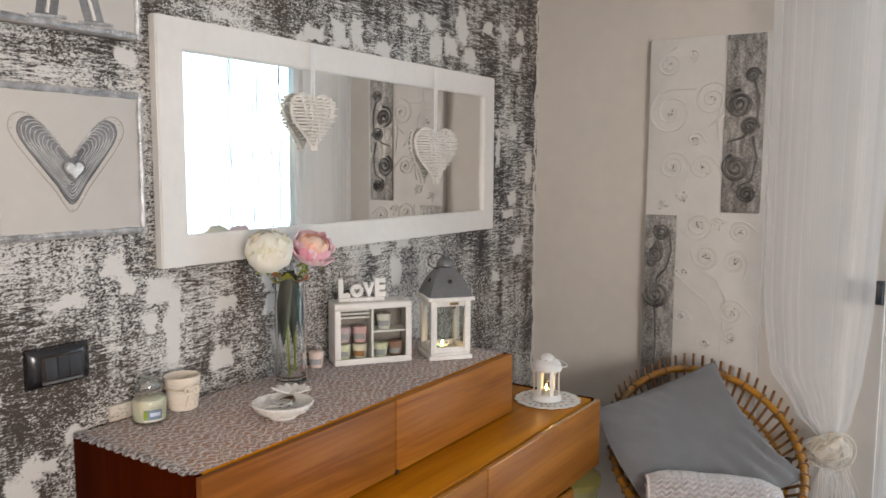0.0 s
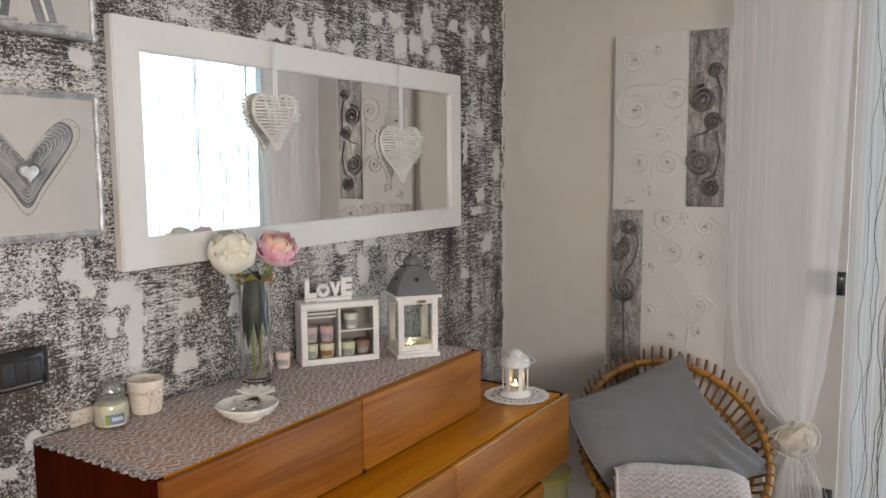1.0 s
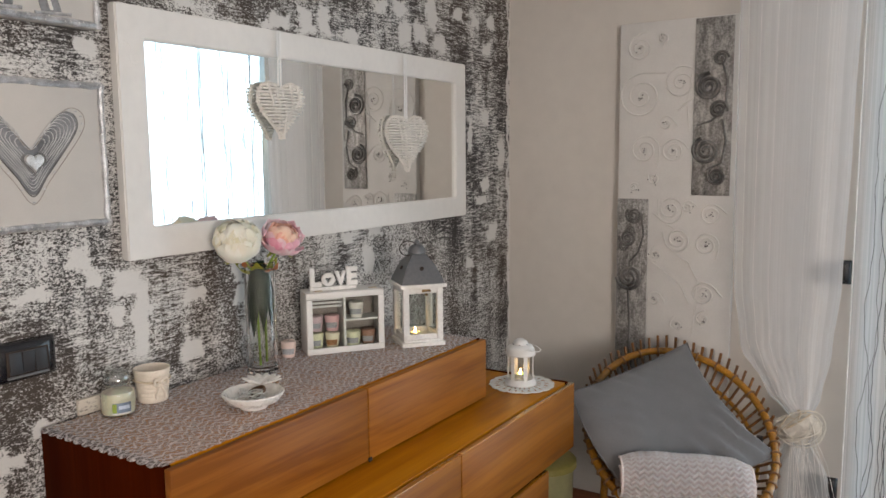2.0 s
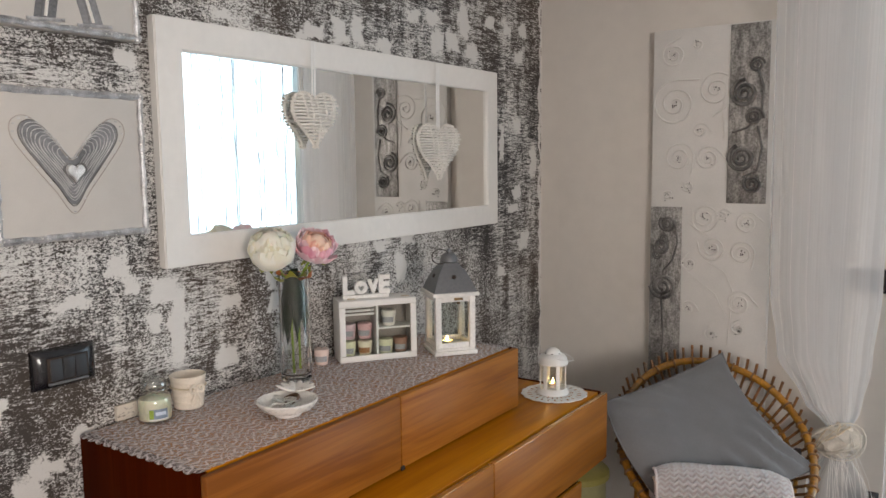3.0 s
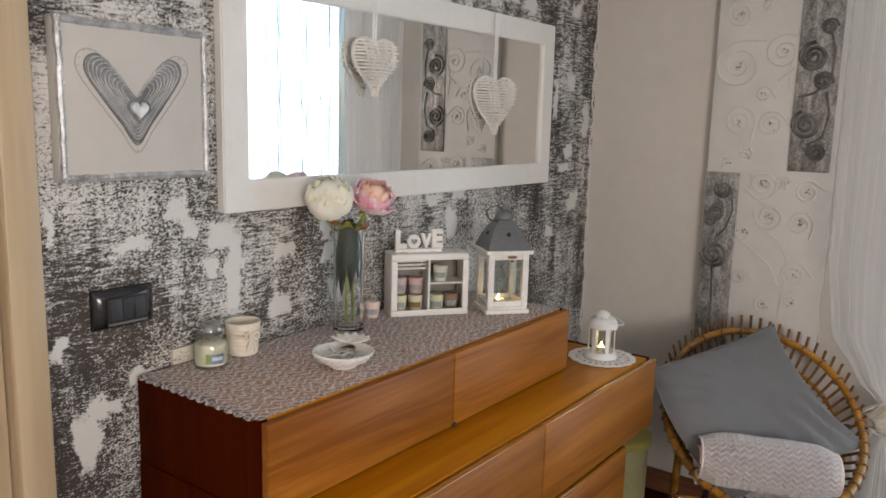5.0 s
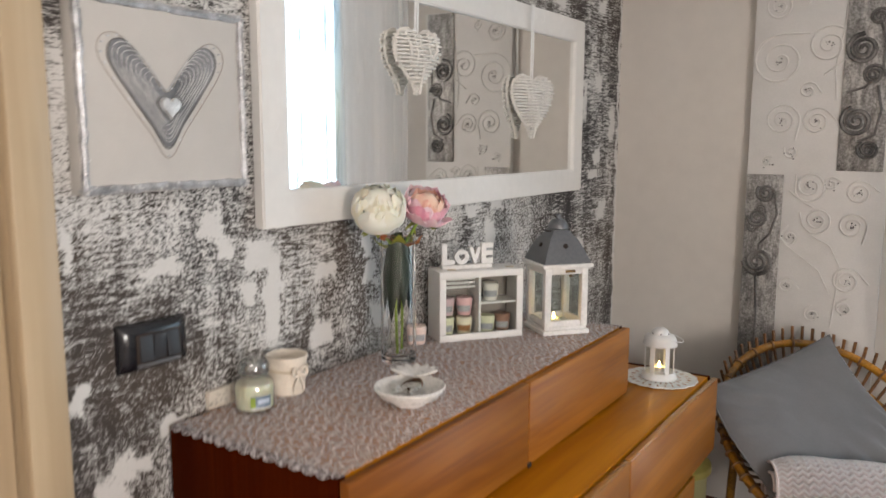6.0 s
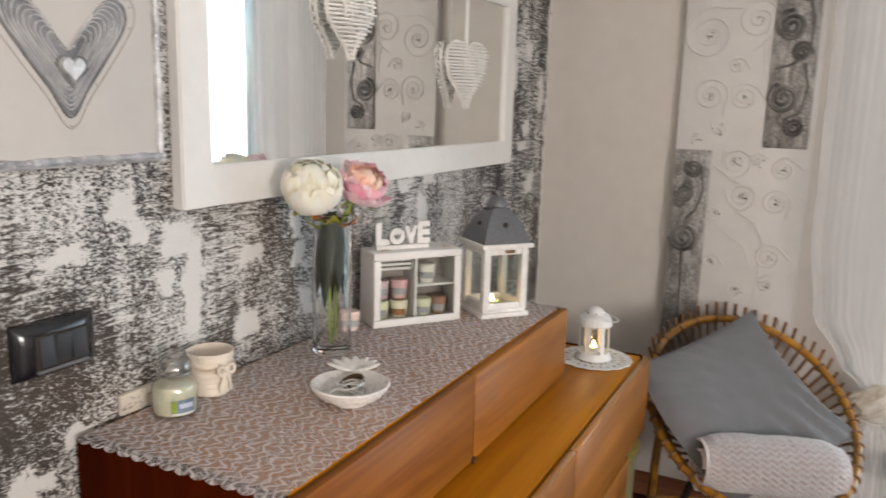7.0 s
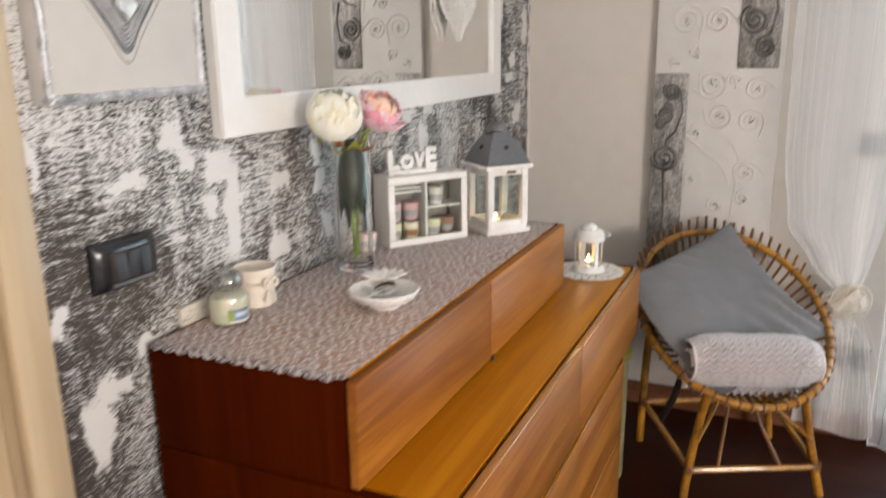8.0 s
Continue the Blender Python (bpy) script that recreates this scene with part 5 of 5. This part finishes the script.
def make_small_lantern():
    z0 = 0.784
    d = B()
    n, R = 96, 0.100
    rings = []
    for i in range(9):
        f = i / 8
        rings.append([d.verts.new(((R * f * (1 + (0.05 * abs(math.sin(8 * a)) if i == 8 else 0.0))) * math.cos(a), (R * f * (1 + (0.05 * abs(math.sin(8 * a)) if i == 8 else 0.0))) * math.sin(a),
                                   0.0015 + 0.0012 * abs(math.sin(16 * a)) * f)) if f > 0 else None for a in (2 * math.pi * k / n for k in range(n))])
    hub = d.verts.new((0, 0, 0.0015))
    for k in range(n):
        j = (k + 1) % n
        d.faces.new((hub, rings[1][k], rings[1][j]))
        for i in range(1, 8):
            hole = i in (4, 6) and k % 4 == (1 if i == 4 else 3)
            if not hole:
                d.faces.new((rings[i][k], rings[i + 1][k], rings[i + 1][j], rings[i][j]))
    for v in list(d.verts):
        if not v.link_faces:
            d.verts.remove(v)
    tube(d, [(R * 1.02 * (1 + 0.05 * abs(math.sin(8 * a))) * math.cos(a), R * 1.02 * (1 + 0.05 * abs(math.sin(8 * a))) * math.sin(a), 0.0022) for a in (2 * math.pi * k / 96 for k in range(96))], 0.0016, 6, True)
    dl = solid("doily", d, M_DOILY, "round white crochet doily on the dresser top", "doily", smooth=False)
    dl.matrix_world = pose(-1.030, 2.335, z0 + 0.0012)
    l = thing("tin_lantern", -1.033, 2.331, z0 + 0.0045, "small white tin lantern with a lit tea light", "lantern", 20)
    part("foot", lathe(B(), [(0.050, 0.0), (0.052, 0.003), (0.050, 0.010), (0.046, 0.013), (0.044, 0.020), (0.010, 0.020)], 36), M_TIN, l)
    for k in range(6):
        a = radians(60 * k)
        u = Vector((math.cos(a), math.sin(a), 0))
        s = Vector((-u.y, u.x, 0))
        bm = B()
        v = [bm.verts.new(u * r + s * w + Vector((0, 0, z))) for z in (0.0205, 0.098) for r, w in ((0.039, -0.0065), (0.042, -0.0065), (0.042, 0.0065), (0.039, 0.0065))]
        for f in ((0, 1, 2, 3), (4, 5, 6, 7), (0, 1, 5, 4), (1, 2, 6, 5), (2, 3, 7, 6), (3, 0, 4, 7)):
            bm.faces.new([v[i] for i in f])
        part("post", bm, M_TIN, l)
        a2 = radians(60 * k + 60)
        u2 = Vector((math.cos(a2), math.sin(a2), 0))
        g = B()
        q0, q1 = u * 0.0398 + s * 0.006, u2 * 0.0398 - Vector((-u2.y, u2.x, 0)) * 0.006
        g.faces.new([g.verts.new(q + Vector((0, 0, z))) for q, z in ((q0, 0.0205), (q1, 0.0205), (q1, 0.098), (q0, 0.098))])
        bmesh.ops.solidify(g, geom=g.faces[:], thickness=0.001)
        p = part("pane", g, M_PANE, l, "clear glass pane")
        p.visible_shadow = False
    part("roof", lathe(B(), [(0.040, 0.0983), (0.048, 0.0985), (0.049, 0.103), (0.047, 0.107), (0.046, 0.118), (0.040, 0.127), (0.026, 0.132), (0.024, 0.138), (0.022, 0.143), (0.012, 0.150), (0.004, 0.152)], 36), M_TIN, l, "white tin roof")
    for k in range(6):
        a = radians(60 * k + 30)
        part("vent_hole", lathe(B(), [(0.0025, -0.001), (0.0025, 0.0012)], 10, (0.0250 * math.cos(a), 0.0250 * math.sin(a), 0.1345)), M_DARK, l)
    part("wire_handle", tube(B(), [(0.02 + 0.045 * math.sin(a), 0.046 * math.cos(a), 0.126 - 0.012 * math.sin(a)) for a in (math.pi * k / 16 for k in range(17))], 0.0016, 6), M_TIN, l)
    bpy.context.view_layer.update()
    tea_light(l.matrix_world @ pose(0, 0, 0.0205), "lit tea light inside the small tin lantern")
    return l


make_lantern()
make_small_lantern()

# ---------------------------------------------------------------- chair corner
CC, CA, CB, CT, CY = Vector((-0.624, 2.744, 0.571)), 0.316, 0.373, 0.597, 0.487
CU = Vector((math.cos(CY), math.sin(CY), 0))
CH = Vector((-math.sin(CY), math.cos(CY), 0))
CV = CH * math.cos(CT) + Vector((0, 0, 1)) * math.sin(CT)
CN = (CV.cross(CU) * -1).normalized()


def shell(a, s, depth=0.17):
    """A point of the chair's bowl; s is 1 at the rim."""
    return CU * (math.cos(a) * CA * s) + CV * (math.sin(a) * CB * s) - CN * (depth * (1 - min(s, 1.0) ** 2.4))


def make_chair():
    ch = thing("rattan_chair", CC.x, CC.y, 0, "round honey-coloured rattan shell chair on crossed cane legs", "chair")
    up = Vector((0, 0, CC.z))
    hoop = [shell(2 * math.pi * k / 72, 1.0) + up for k in range(72)]
    part("rim", tube(B(), hoop, 0.0135, 10, True), M_RATTAN, ch, "thick bent rattan rim")
    part("inner_hoop", tube(B(), [shell(2 * math.pi * k / 60, 0.86) + up + CN * -0.012 for k in range(60)], 0.008, 8, True), M_RATTAN, ch)
    for s in (0.62, 0.34):
        part("seat_ring", tube(B(), [shell(2 * math.pi * k / 48, s) + up for k in range(48)], 0.0065, 8, True), M_CANE, ch)
    rnd = random.Random(2)
    n = 62
    for k in range(n):
        a = 2 * math.pi * k / n
        top = math.sin(a)
        pts = [shell(a, s) + up - CN * 0.006 for s in (0.16, 0.34, 0.5, 0.66, 0.8, 0.9, 1.0)]
        if top > -0.12:
            e = pts[-1] - pts[-2]
            e = (e.normalized() + Vector((0, 0, 0.9))).normalized()
            pts.append(pts[-1] + e * (0.056 * min(1.0, 0.55 + top) * rnd.uniform(0.85, 1.15)))
        part("cane", tube(B(), pts, 0.0054, 6), M_CANE, ch)
    ring = mesh_of("binding", tube(B(), [(0.0155 * math.cos(2 * math.pi * i / 12), 0.0155 * math.sin(2 * math.pi * i / 12), 0) for i in range(12)], 0.0042, 6, True), M_BIND)
    for k in range(54):
        a = 2 * math.pi * k / 54
        gap = 2 if math.sin(a) > 0.15 else 1
        if k % gap:
            continue
        p, q = shell(a, 1.0) + up, shell(a + 0.02, 1.0) + up
        ob = new("binding", ring)
        ob.parent = ch
        ob.matrix_basis = Matrix.Translation(p) @ (q - p).to_track_quat("Z", "Y").to_matrix().to_4x4()
    f0 = Vector((-0.715, 2.447, 0)) - Vector((CC.x, CC.y, 0))
    f1 = Vector((-0.300, 2.640, 0)) - Vector((CC.x, CC.y, 0))
    back = CH * 0.40
    feet = {"fl": f0, "fr": f1, "bl": f0 + back - CU * 0.02, "br": f1 + back + CU * 0.02}
    tops = {"fl": shell(-2.15, 0.93) + up, "fr": shell(-0.99, 0.93) + up, "bl": shell(2.6, 0.80) + up, "br": shell(0.54, 0.80) + up}
    for k in feet:
        a, b = feet[k], tops[k]
        b = b - CN * 0.012
        pts = [a.lerp(b, f) + CH * (0.012 * math.sin(f * math.pi)) for f in (0, 0.25, 0.5, 0.75, 1.0)]
        leg = part("leg", tube(B(), pts, 0.0145, 10), M_RATTAN, ch, "bent rattan leg")
        lash = a.lerp(b, 0.27)
        part("lashing", tube(B(), [lash + (CU * math.cos(t) + CH * math.sin(t)) * 0.0165 + Vector((0, 0, t * 0.0016 - 0.012)) for t in (2 * math.pi * i / 8 for i in range(30))], 0.003, 5), M_CANE, leg)
    for a, b in (("fl", "fr"), ("bl", "br"), ("fl", "bl"), ("fr", "br")):
        p, q = feet[a].lerp(tops[a], 0.27), feet[b].lerp(tops[b], 0.27)
        part("stretcher", tube(B(), [p, p.lerp(q, 0.5), q], 0.0105, 8), M_RATTAN, ch)
    low = shell(-1.57, 0.55) + up - CN * 0.02
    for k, s in (("fl", -0.10), ("fr", 0.10)):
        p = feet[k].lerp(tops[k], 0.52)
        part("brace", tube(B(), [p, p.lerp(low + CU * s * 0.4, 0.5), low + CU * s * 0.4 + Vector((0, 0, 0.02))], 0.008, 8), M_RATTAN, ch)
        m0 = (feet["fl"].lerp(tops["fl"], 0.27)).lerp(feet["fr"].lerp(tops["fr"], 0.27), 0.22 if s < 0 else 0.72)
        part("brace", tube(B(), [m0, m0.lerp(low + CU * s * 0.2, 0.5), low + CU * s * 0.2 + Vector((0, 0, 0.02))], 0.0065, 8), M_CANE, ch)
    part("arched_brace", tube(B(), [feet["bl"].lerp(tops["bl"], f) + CU * (0.03 + 0.09 * math.sin(f * math.pi)) - CH * 0.09 * f for f in (0.1, 0.3, 0.5, 0.7, 0.95)], 0.012, 8), M_DARKCANE, ch, "nearly black bent brace")
    knot = shell(0.0, 0.90) + up - CN * 0.004
    part("tie", box(B(), knot.x - 0.012, knot.x + 0.012, knot.y - 0.012, knot.y + 0.012, knot.z - 0.014, knot.z + 0.014, 0.004), M_DARKCANE, ch, "dark tie at the rim")
    return ch


def make_cushion():
    T, L, R = Vector((-0.652, 3.010, 0.840)), Vector((-0.925, 2.600, 0.722)), Vector((-0.335, 2.800, 0.505))
    c = (L + R) / 2
    e1 = (T - L).normalized()
    e2 = (R - T)
    e2 = (e2 - e1 * e2.dot(e1)).normalized()
    nrm = e1.cross(e2)
    if nrm.z < 0:
        nrm = -nrm
    half1, half2 = 0.262, 0.248
    n = 40
    bm = B()
    grids = []
    for face in (1, -1):
        g = []
        for i in range(n + 1):
            u = -1 + 2 * i / n
            row = []
            for j in range(n + 1):
                v = -1 + 2 * j / n
                edge = max(0.0, (1 - u ** 4) * (1 - v ** 4))
                puff = 0.052 * edge ** 0.6
                uu = u * (1 + (-0.21 if u > 0 else 0.17) * (1 - v * v) * abs(u) ** 3)
                vv = v * (1 - 0.045 * (1 - u * u) * abs(v) ** 3)
                tuck = 1 - 0.10 * max(0.0, (v - u) / 2) ** 3
                uu, vv = uu * tuck, vv * tuck
                p = c + e1 * (uu * half1) + e2 * (vv * half2) + nrm * (face * puff)
                bend = -0.030 * (1 - u * u) * (1 - v * v) - 0.085 * max(0.0, (v - u) / 2) ** 4
                k = (noise.noise((u * 1.6 + 3, v * 1.6, face)) * 0.010 + noise.noise((u * 4.5, v * 3.0 + 7, face)) * 0.0035 + noise.noise((u * 9 + v * 5, v * 4 - u * 6, face)) * 0.0018) * edge
                cr = 0.0
                if face > 0:
                    near = max(0.0, 0.9 * v + 0.35 * u - 0.15)
                    cr = 0.016 * near * math.sin(26 * (u * 0.9 - v * 0.35) + 2.2 * noise.noise((u * 2, v * 2, 5))) * edge ** 0.5
                    near2 = max(0.0, -v * 0.6 - u * 0.75 - 0.25)
                    cr += 0.010 * near2 * math.sin(22 * (u - v) + 2 * noise.noise((u * 2, v * 3, 9))) * edge ** 0.5
                row.append(bm.verts.new(p + nrm * (bend + k + cr)))
            g.append(row)
        grids.append(g)
        for i in range(n):
            for j in range(n):
                bm.faces.new((g[i][j], g[i + 1][j], g[i + 1][j + 1], g[i][j + 1]))
    bmesh.ops.remove_doubles(bm, verts=bm.verts, dist=0.0008)
    cu = thing("cushion", c.x, c.y, c.z, "plain grey cotton cushion leaning in the rattan chair", "cushion")
    for v in bm.verts:
        v.co -= c
    body = part("cover", bm, M_GREY, cu, "creased grey cotton cover")
    pts = []
    for k in range(4):
        a0, a1 = ((-1, -1), (1, -1), (1, 1), (-1, 1))[k], ((1, -1), (1, 1), (-1, 1), (-1, -1))[k]
        for i in range(14):
            f = i / 14
            u, v = a0[0] + (a1[0] - a0[0]) * f, a0[1] + (a1[1] - a0[1]) * f
            uu = u * (1 + (-0.21 if u > 0 else 0.17) * (1 - v * v) * abs(u) ** 3)
            vv = v * (1 - 0.045 * (1 - u * u) * abs(v) ** 3)
            tuck = 1 - 0.10 * max(0.0, (v - u) / 2) ** 3
            pts.append(e1 * (uu * tuck * half1) + e2 * (vv * tuck * half2) - nrm * (0.085 * max(0.0, (v - u) / 2) ** 4))
    part("seam", tube(B(), pts, 0.0028, 6, True), M_GREY, cu)
    return cu


def make_throw():
    a, b = Vector((-0.725, 2.435, 0.490)), Vector((-0.362, 2.618, 0.472))
    ax = (b - a).normalized()
    up = Vector((0, 0, 1))
    fr = ax.cross(up).normalized()
    upv = fr.cross(ax) * -1
    if upv.z < 0:
        upv = -upv
    t = thing("throw", (a.x + b.x) / 2, (a.y + b.y) / 2, a.z, "rolled pale pink knitted throw lying on the chair seat", "blanket")
    base = Vector(t.location)
    bm = B()
    uvl = bm.loops.layers.uv.new("UVMap")
    ns, nr, turns = 160, 300, 1.75
    L = (b - a).length
    rows = []
    for i in range(ns + 1):
        f = i / ns
        row = []
        for j in range(nr + 1):
            g = j / nr
            ang = 2 * math.pi * turns * g
            rad = (0.034 + 0.060 * g) * (1 + 0.03 * noise.noise((f * 5, g * 6, 1)))
            rad *= 1 - 0.22 * (2 * f - 1) ** 6
            zig = abs((f * 15.0) % 1.0 - 0.5)
            arc = 2 * math.pi * turns * (0.034 * g + 0.030 * g * g)
            rad += 0.0062 * math.sin(2 * math.pi * (arc / 0.0165 + zig * 1.3)) * (0.75 + 0.25 * math.cos(2 * math.pi * f * 30.0)) * min(1.0, 4 * (1 - abs(2 * f - 1)))
            p = a + ax * (L * f + 0.006 * noise.noise((g * 9, f * 2, 4))) + fr * (rad * 1.18 * math.cos(ang)) + upv * (rad * 1.12 * math.sin(ang))
            row.append(bm.verts.new(p - base))
        rows.append(row)
    for i in range(ns):
        for j in range(nr):
            fc = bm.faces.new((rows[i][j], rows[i + 1][j], rows[i + 1][j + 1], rows[i][j + 1]))
            for lp, (ii, jj) in zip(fc.loops, ((i, j), (i + 1, j), (i + 1, j + 1), (i, j + 1))):
                g = jj / nr
                lp[uvl].uv = (ii / ns, 2 * math.pi * turns * (0.034 * g + 0.030 * g * g))
    bmesh.ops.solidify(bm, geom=bm.faces[:], thickness=0.014)
    part("roll", bm, M_KNIT, t)
    for e in (0, ns):
        f = e / ns
        pts = []
        for j in range(0, nr + 1, 2):
            g = j / nr
            ang = 2 * math.pi * turns * g
            rad = (0.034 + 0.060 * g) * 0.78
            pts.append(a + ax * (L * f) + fr * (rad * 1.18 * math.cos(ang)) + upv * (rad * 1.12 * math.sin(ang)) - base)
        part("hem", tube(B(), pts, 0.0045, 6), M_KNIT, t)
    return t


def make_bin():
    o = thing("metal_bin", -1.035, 2.505, 0, "olive-green round metal bin with a lid beside the dresser", "bin")
    part("body", lathe(B(), [(0.095, 0.0), (0.105, 0.004), (0.110, 0.445), (0.113, 0.452), (0.110, 0.456)], 40), M_PALEGREEN, o, "pale olive side")
    part("lid", lathe(B(), [(0.115, 0.448), (0.122, 0.452), (0.121, 0.472), (0.112, 0.480), (0.06, 0.490), (0.004, 0.492)], 40), M_OLIVE, o, "olive lid")
    return o


make_chair()
make_cushion()
make_throw()
make_bin()


# ---------------------------------------------------------------- curtains
def sheet(name, rows_fn, nu, nv, material, parent, label=""):
    bm = B()
    uvl = bm.loops.layers.uv.new("UVMap")
    g = [[bm.verts.new(rows_fn(i / nu, j / nv)) for j in range(nv + 1)] for i in range(nu + 1)]
    for i in range(nu):
        for j in range(nv):
            f = bm.faces.new((g[i][j], g[i + 1][j], g[i + 1][j + 1], g[i][j + 1]))
            for lp, (a, b) in zip(f.loops, ((i, j), (i + 1, j), (i + 1, j + 1), (i, j + 1))):
                lp[uvl].uv = (a / nu, b / nv)
    return part(name, bm, material, parent, label)


def lerp_table(z, table):
    for (z0, *a), (z1, *b) in zip(table, table[1:]):
        if z0 >= z >= z1:
            f = (z0 - z) / (z0 - z1)
            f = f * f * (3 - 2 * f)
            return [p + (q - p) * f for p, q in zip(a, b)]
    return list(table[-1][1:])


def make_tied_curtain():
    c = thing("tied_curtain", -0.27, 2.99, 0.0, "white string voile curtain tied in a knot before the wall", "curtain")
    # height, left, right, fold depth
    shape = [(2.66, -0.525, -0.13, 0.020), (1.55, -0.515, -0.150, 0.022), (1.10, -0.510, -0.160, 0.024), (0.85, -0.480, -0.180, 0.026), (0.70, -0.390, -0.205, 0.028), (0.61, -0.305, -0.235, 0.022)]
    tail = [(0.55, -0.305, -0.235, 0.022), (0.40, -0.37, -0.17, 0.030), (0.07, -0.40, -0.13, 0.034)]

    def upper(u, v):
        z = 2.66 + (0.61 - 2.66) * v
        l, r, d = lerp_table(z, shape)
        return (l + (r - l) * u + 0.27, 0.20 * d * math.sin(u * 17 + 1.2 * math.sin(u * 7)) + 0.02 * d * math.sin(u * 70 + z), z)

    def lower(u, v):
        z = 0.55 + (0.07 - 0.55) * v + 0.02 * math.sin(u * 7) * v
        l, r, d = lerp_table(min(z, 0.55), tail)
        return (l + (r - l) * u + 0.27, 0.7 * d * math.sin(u * 12 + 0.5 + 0.8 * math.sin(u * 5)), z)
    sheet("drape", upper, 150, 60, M_SHEER, c)
    sheet("tail", lower, 90, 24, M_TAIL, c)
    rnd = random.Random(9)
    for k in range(6):
        u = (k + rnd.random()) / 6
        pts = [Vector(upper(u, j / 24)) + Vector((0, -0.004, 0)) for j in range(25)]
        part("thread", tube(B(), pts, rnd.uniform(0.0002, 0.00045), 4), M_RIBBON, c)
    core = bmesh.new()
    bmesh.ops.create_icosphere(core, subdivisions=4, radius=1.0)
    for q in core.verts:
        k = 1 + 0.28 * noise.noise(q.co * 2.4) + 0.10 * noise.noise(q.co * 7)
        q.co = Vector((q.co.x * 0.076 * k - 0.012, q.co.y * 0.040 * k - 0.01, q.co.z * (0.050 + 0.018 * q.co.x) * k + 0.572 + 0.014 * q.co.x))
    part("knot", core, M_KNOT, c, "bunched knot of curtain threads")
    for k in range(34):
        r0, axis = rnd.uniform(0.9, 1.2), Vector((rnd.gauss(0, 1), rnd.gauss(0, 0.6), rnd.gauss(0, 1))).normalized()
        u0 = axis.orthogonal().normalized()
        v0 = axis.cross(u0)
        a0, span = rnd.uniform(0, 6.28), rnd.uniform(1.6, 4.0)
        off = axis * rnd.uniform(-0.5, 0.5)
        pts = []
        for i in range(14):
            t = a0 + span * i / 13
            q = (u0 * math.cos(t) + v0 * math.sin(t)) * r0 * math.sqrt(1 - off.length_squared) + off * r0
            pts.append((q.x * 0.080 - 0.012, q.y * 0.044 - 0.01, q.z * (0.053 + 0.018 * q.x) + 0.572 + 0.014 * q.x))
        part("knot_thread", tube(B(), pts, rnd.uniform(0.0012, 0.0035), 5), M_KNOT if k % 4 else M_STRAW, c)
    for k in range(22):
        x = rnd.uniform(-0.02, 0.12)
        p0 = Vector((rnd.uniform(-0.03, 0.05), -0.03, 0.57))
        pts = [p0, p0 + Vector((x * 0.5, -0.015, -0.10)), p0 + Vector((x * 0.9, -0.01, -0.26)), p0 + Vector((x, 0, -rnd.uniform(0.30, 0.46)))]
        part("fringe", tube(B(), pts, 0.0009, 4), M_RIBBON, c)
    return c


def make_yarn_curtain():
    c = thing("yarn_curtain", 0.65, 3.02, 0.0, "white sheer curtain with wavy charcoal yarn stripes before the window", "curtain")
    x0, x1 = -0.135, 1.46

    def fall(u, v):
        x = x0 + (x1 - x0) * u
        return (x - 0.65, 0.026 * math.sin(x * 34 + 0.8 * math.sin(x * 9)), 2.66 + (0.02 - 2.66) * v)
    sheet("drape", fall, 200, 20, M_VOILE, c)
    part("hem", tube(B(), [Vector(fall(u / 160, 1.0)) for u in range(161)], 0.003, 5), M_RIBBON, c)
    part("side_hem", tube(B(), [Vector(fall(0.0, v / 12)) for v in range(13)], 0.0024, 5), M_RIBBON, c)
    rnd = random.Random(31)
    x = x0 + 0.072
    while x < x1 - 0.04:
        lean = rnd.uniform(-0.035, 0.035)
        for k in range(rnd.choice((3, 4, 4))):
            off, ph = rnd.uniform(-0.030, 0.030), rnd.uniform(0, 6.28)
            pts = []
            for j in range(110):
                v = j / 109
                pinch = 0.25 + 0.75 * abs(math.sin(v * 17.0 + x * 40))
                xx = x + lean * (v - 0.5) + off * pinch + 0.005 * math.sin(v * 47 + ph * 2) + 0.0022 * math.sin(v * 130 + ph)
                p = fall((min(max(xx, x0), x1) - x0) / (x1 - x0), v)
                pts.append((p[0], p[1] - 0.003, p[2]))
            part("yarn", tube(B(), pts, rnd.uniform(0.0010, 0.0016), 4), M_YARN, c, "wavy charcoal yarn")
        x += rnd.uniform(0.060, 0.115)
    rod = thing("curtain_rod", 0.45, 3.02, 2.675, "slim white curtain rod above the window", "curtain rod")
    part("bar", tube(B(), [(-1.0, 0, 0), (1.1, 0, 0)], 0.010, 12), M_PVC, rod)
    for x in (-0.8, 0.9):
        part("bracket", box(B(), x - 0.01, x + 0.01, 0.0, 0.105, -0.008, 0.008, 0.002), M_PVC, rod)
    return c


M_KNOT = plain("ivory_thread_bunch", (0.74, 0.70, 0.63), 0.9, 0.12, 130, 0.7)
make_tied_curtain()
make_yarn_curtain()
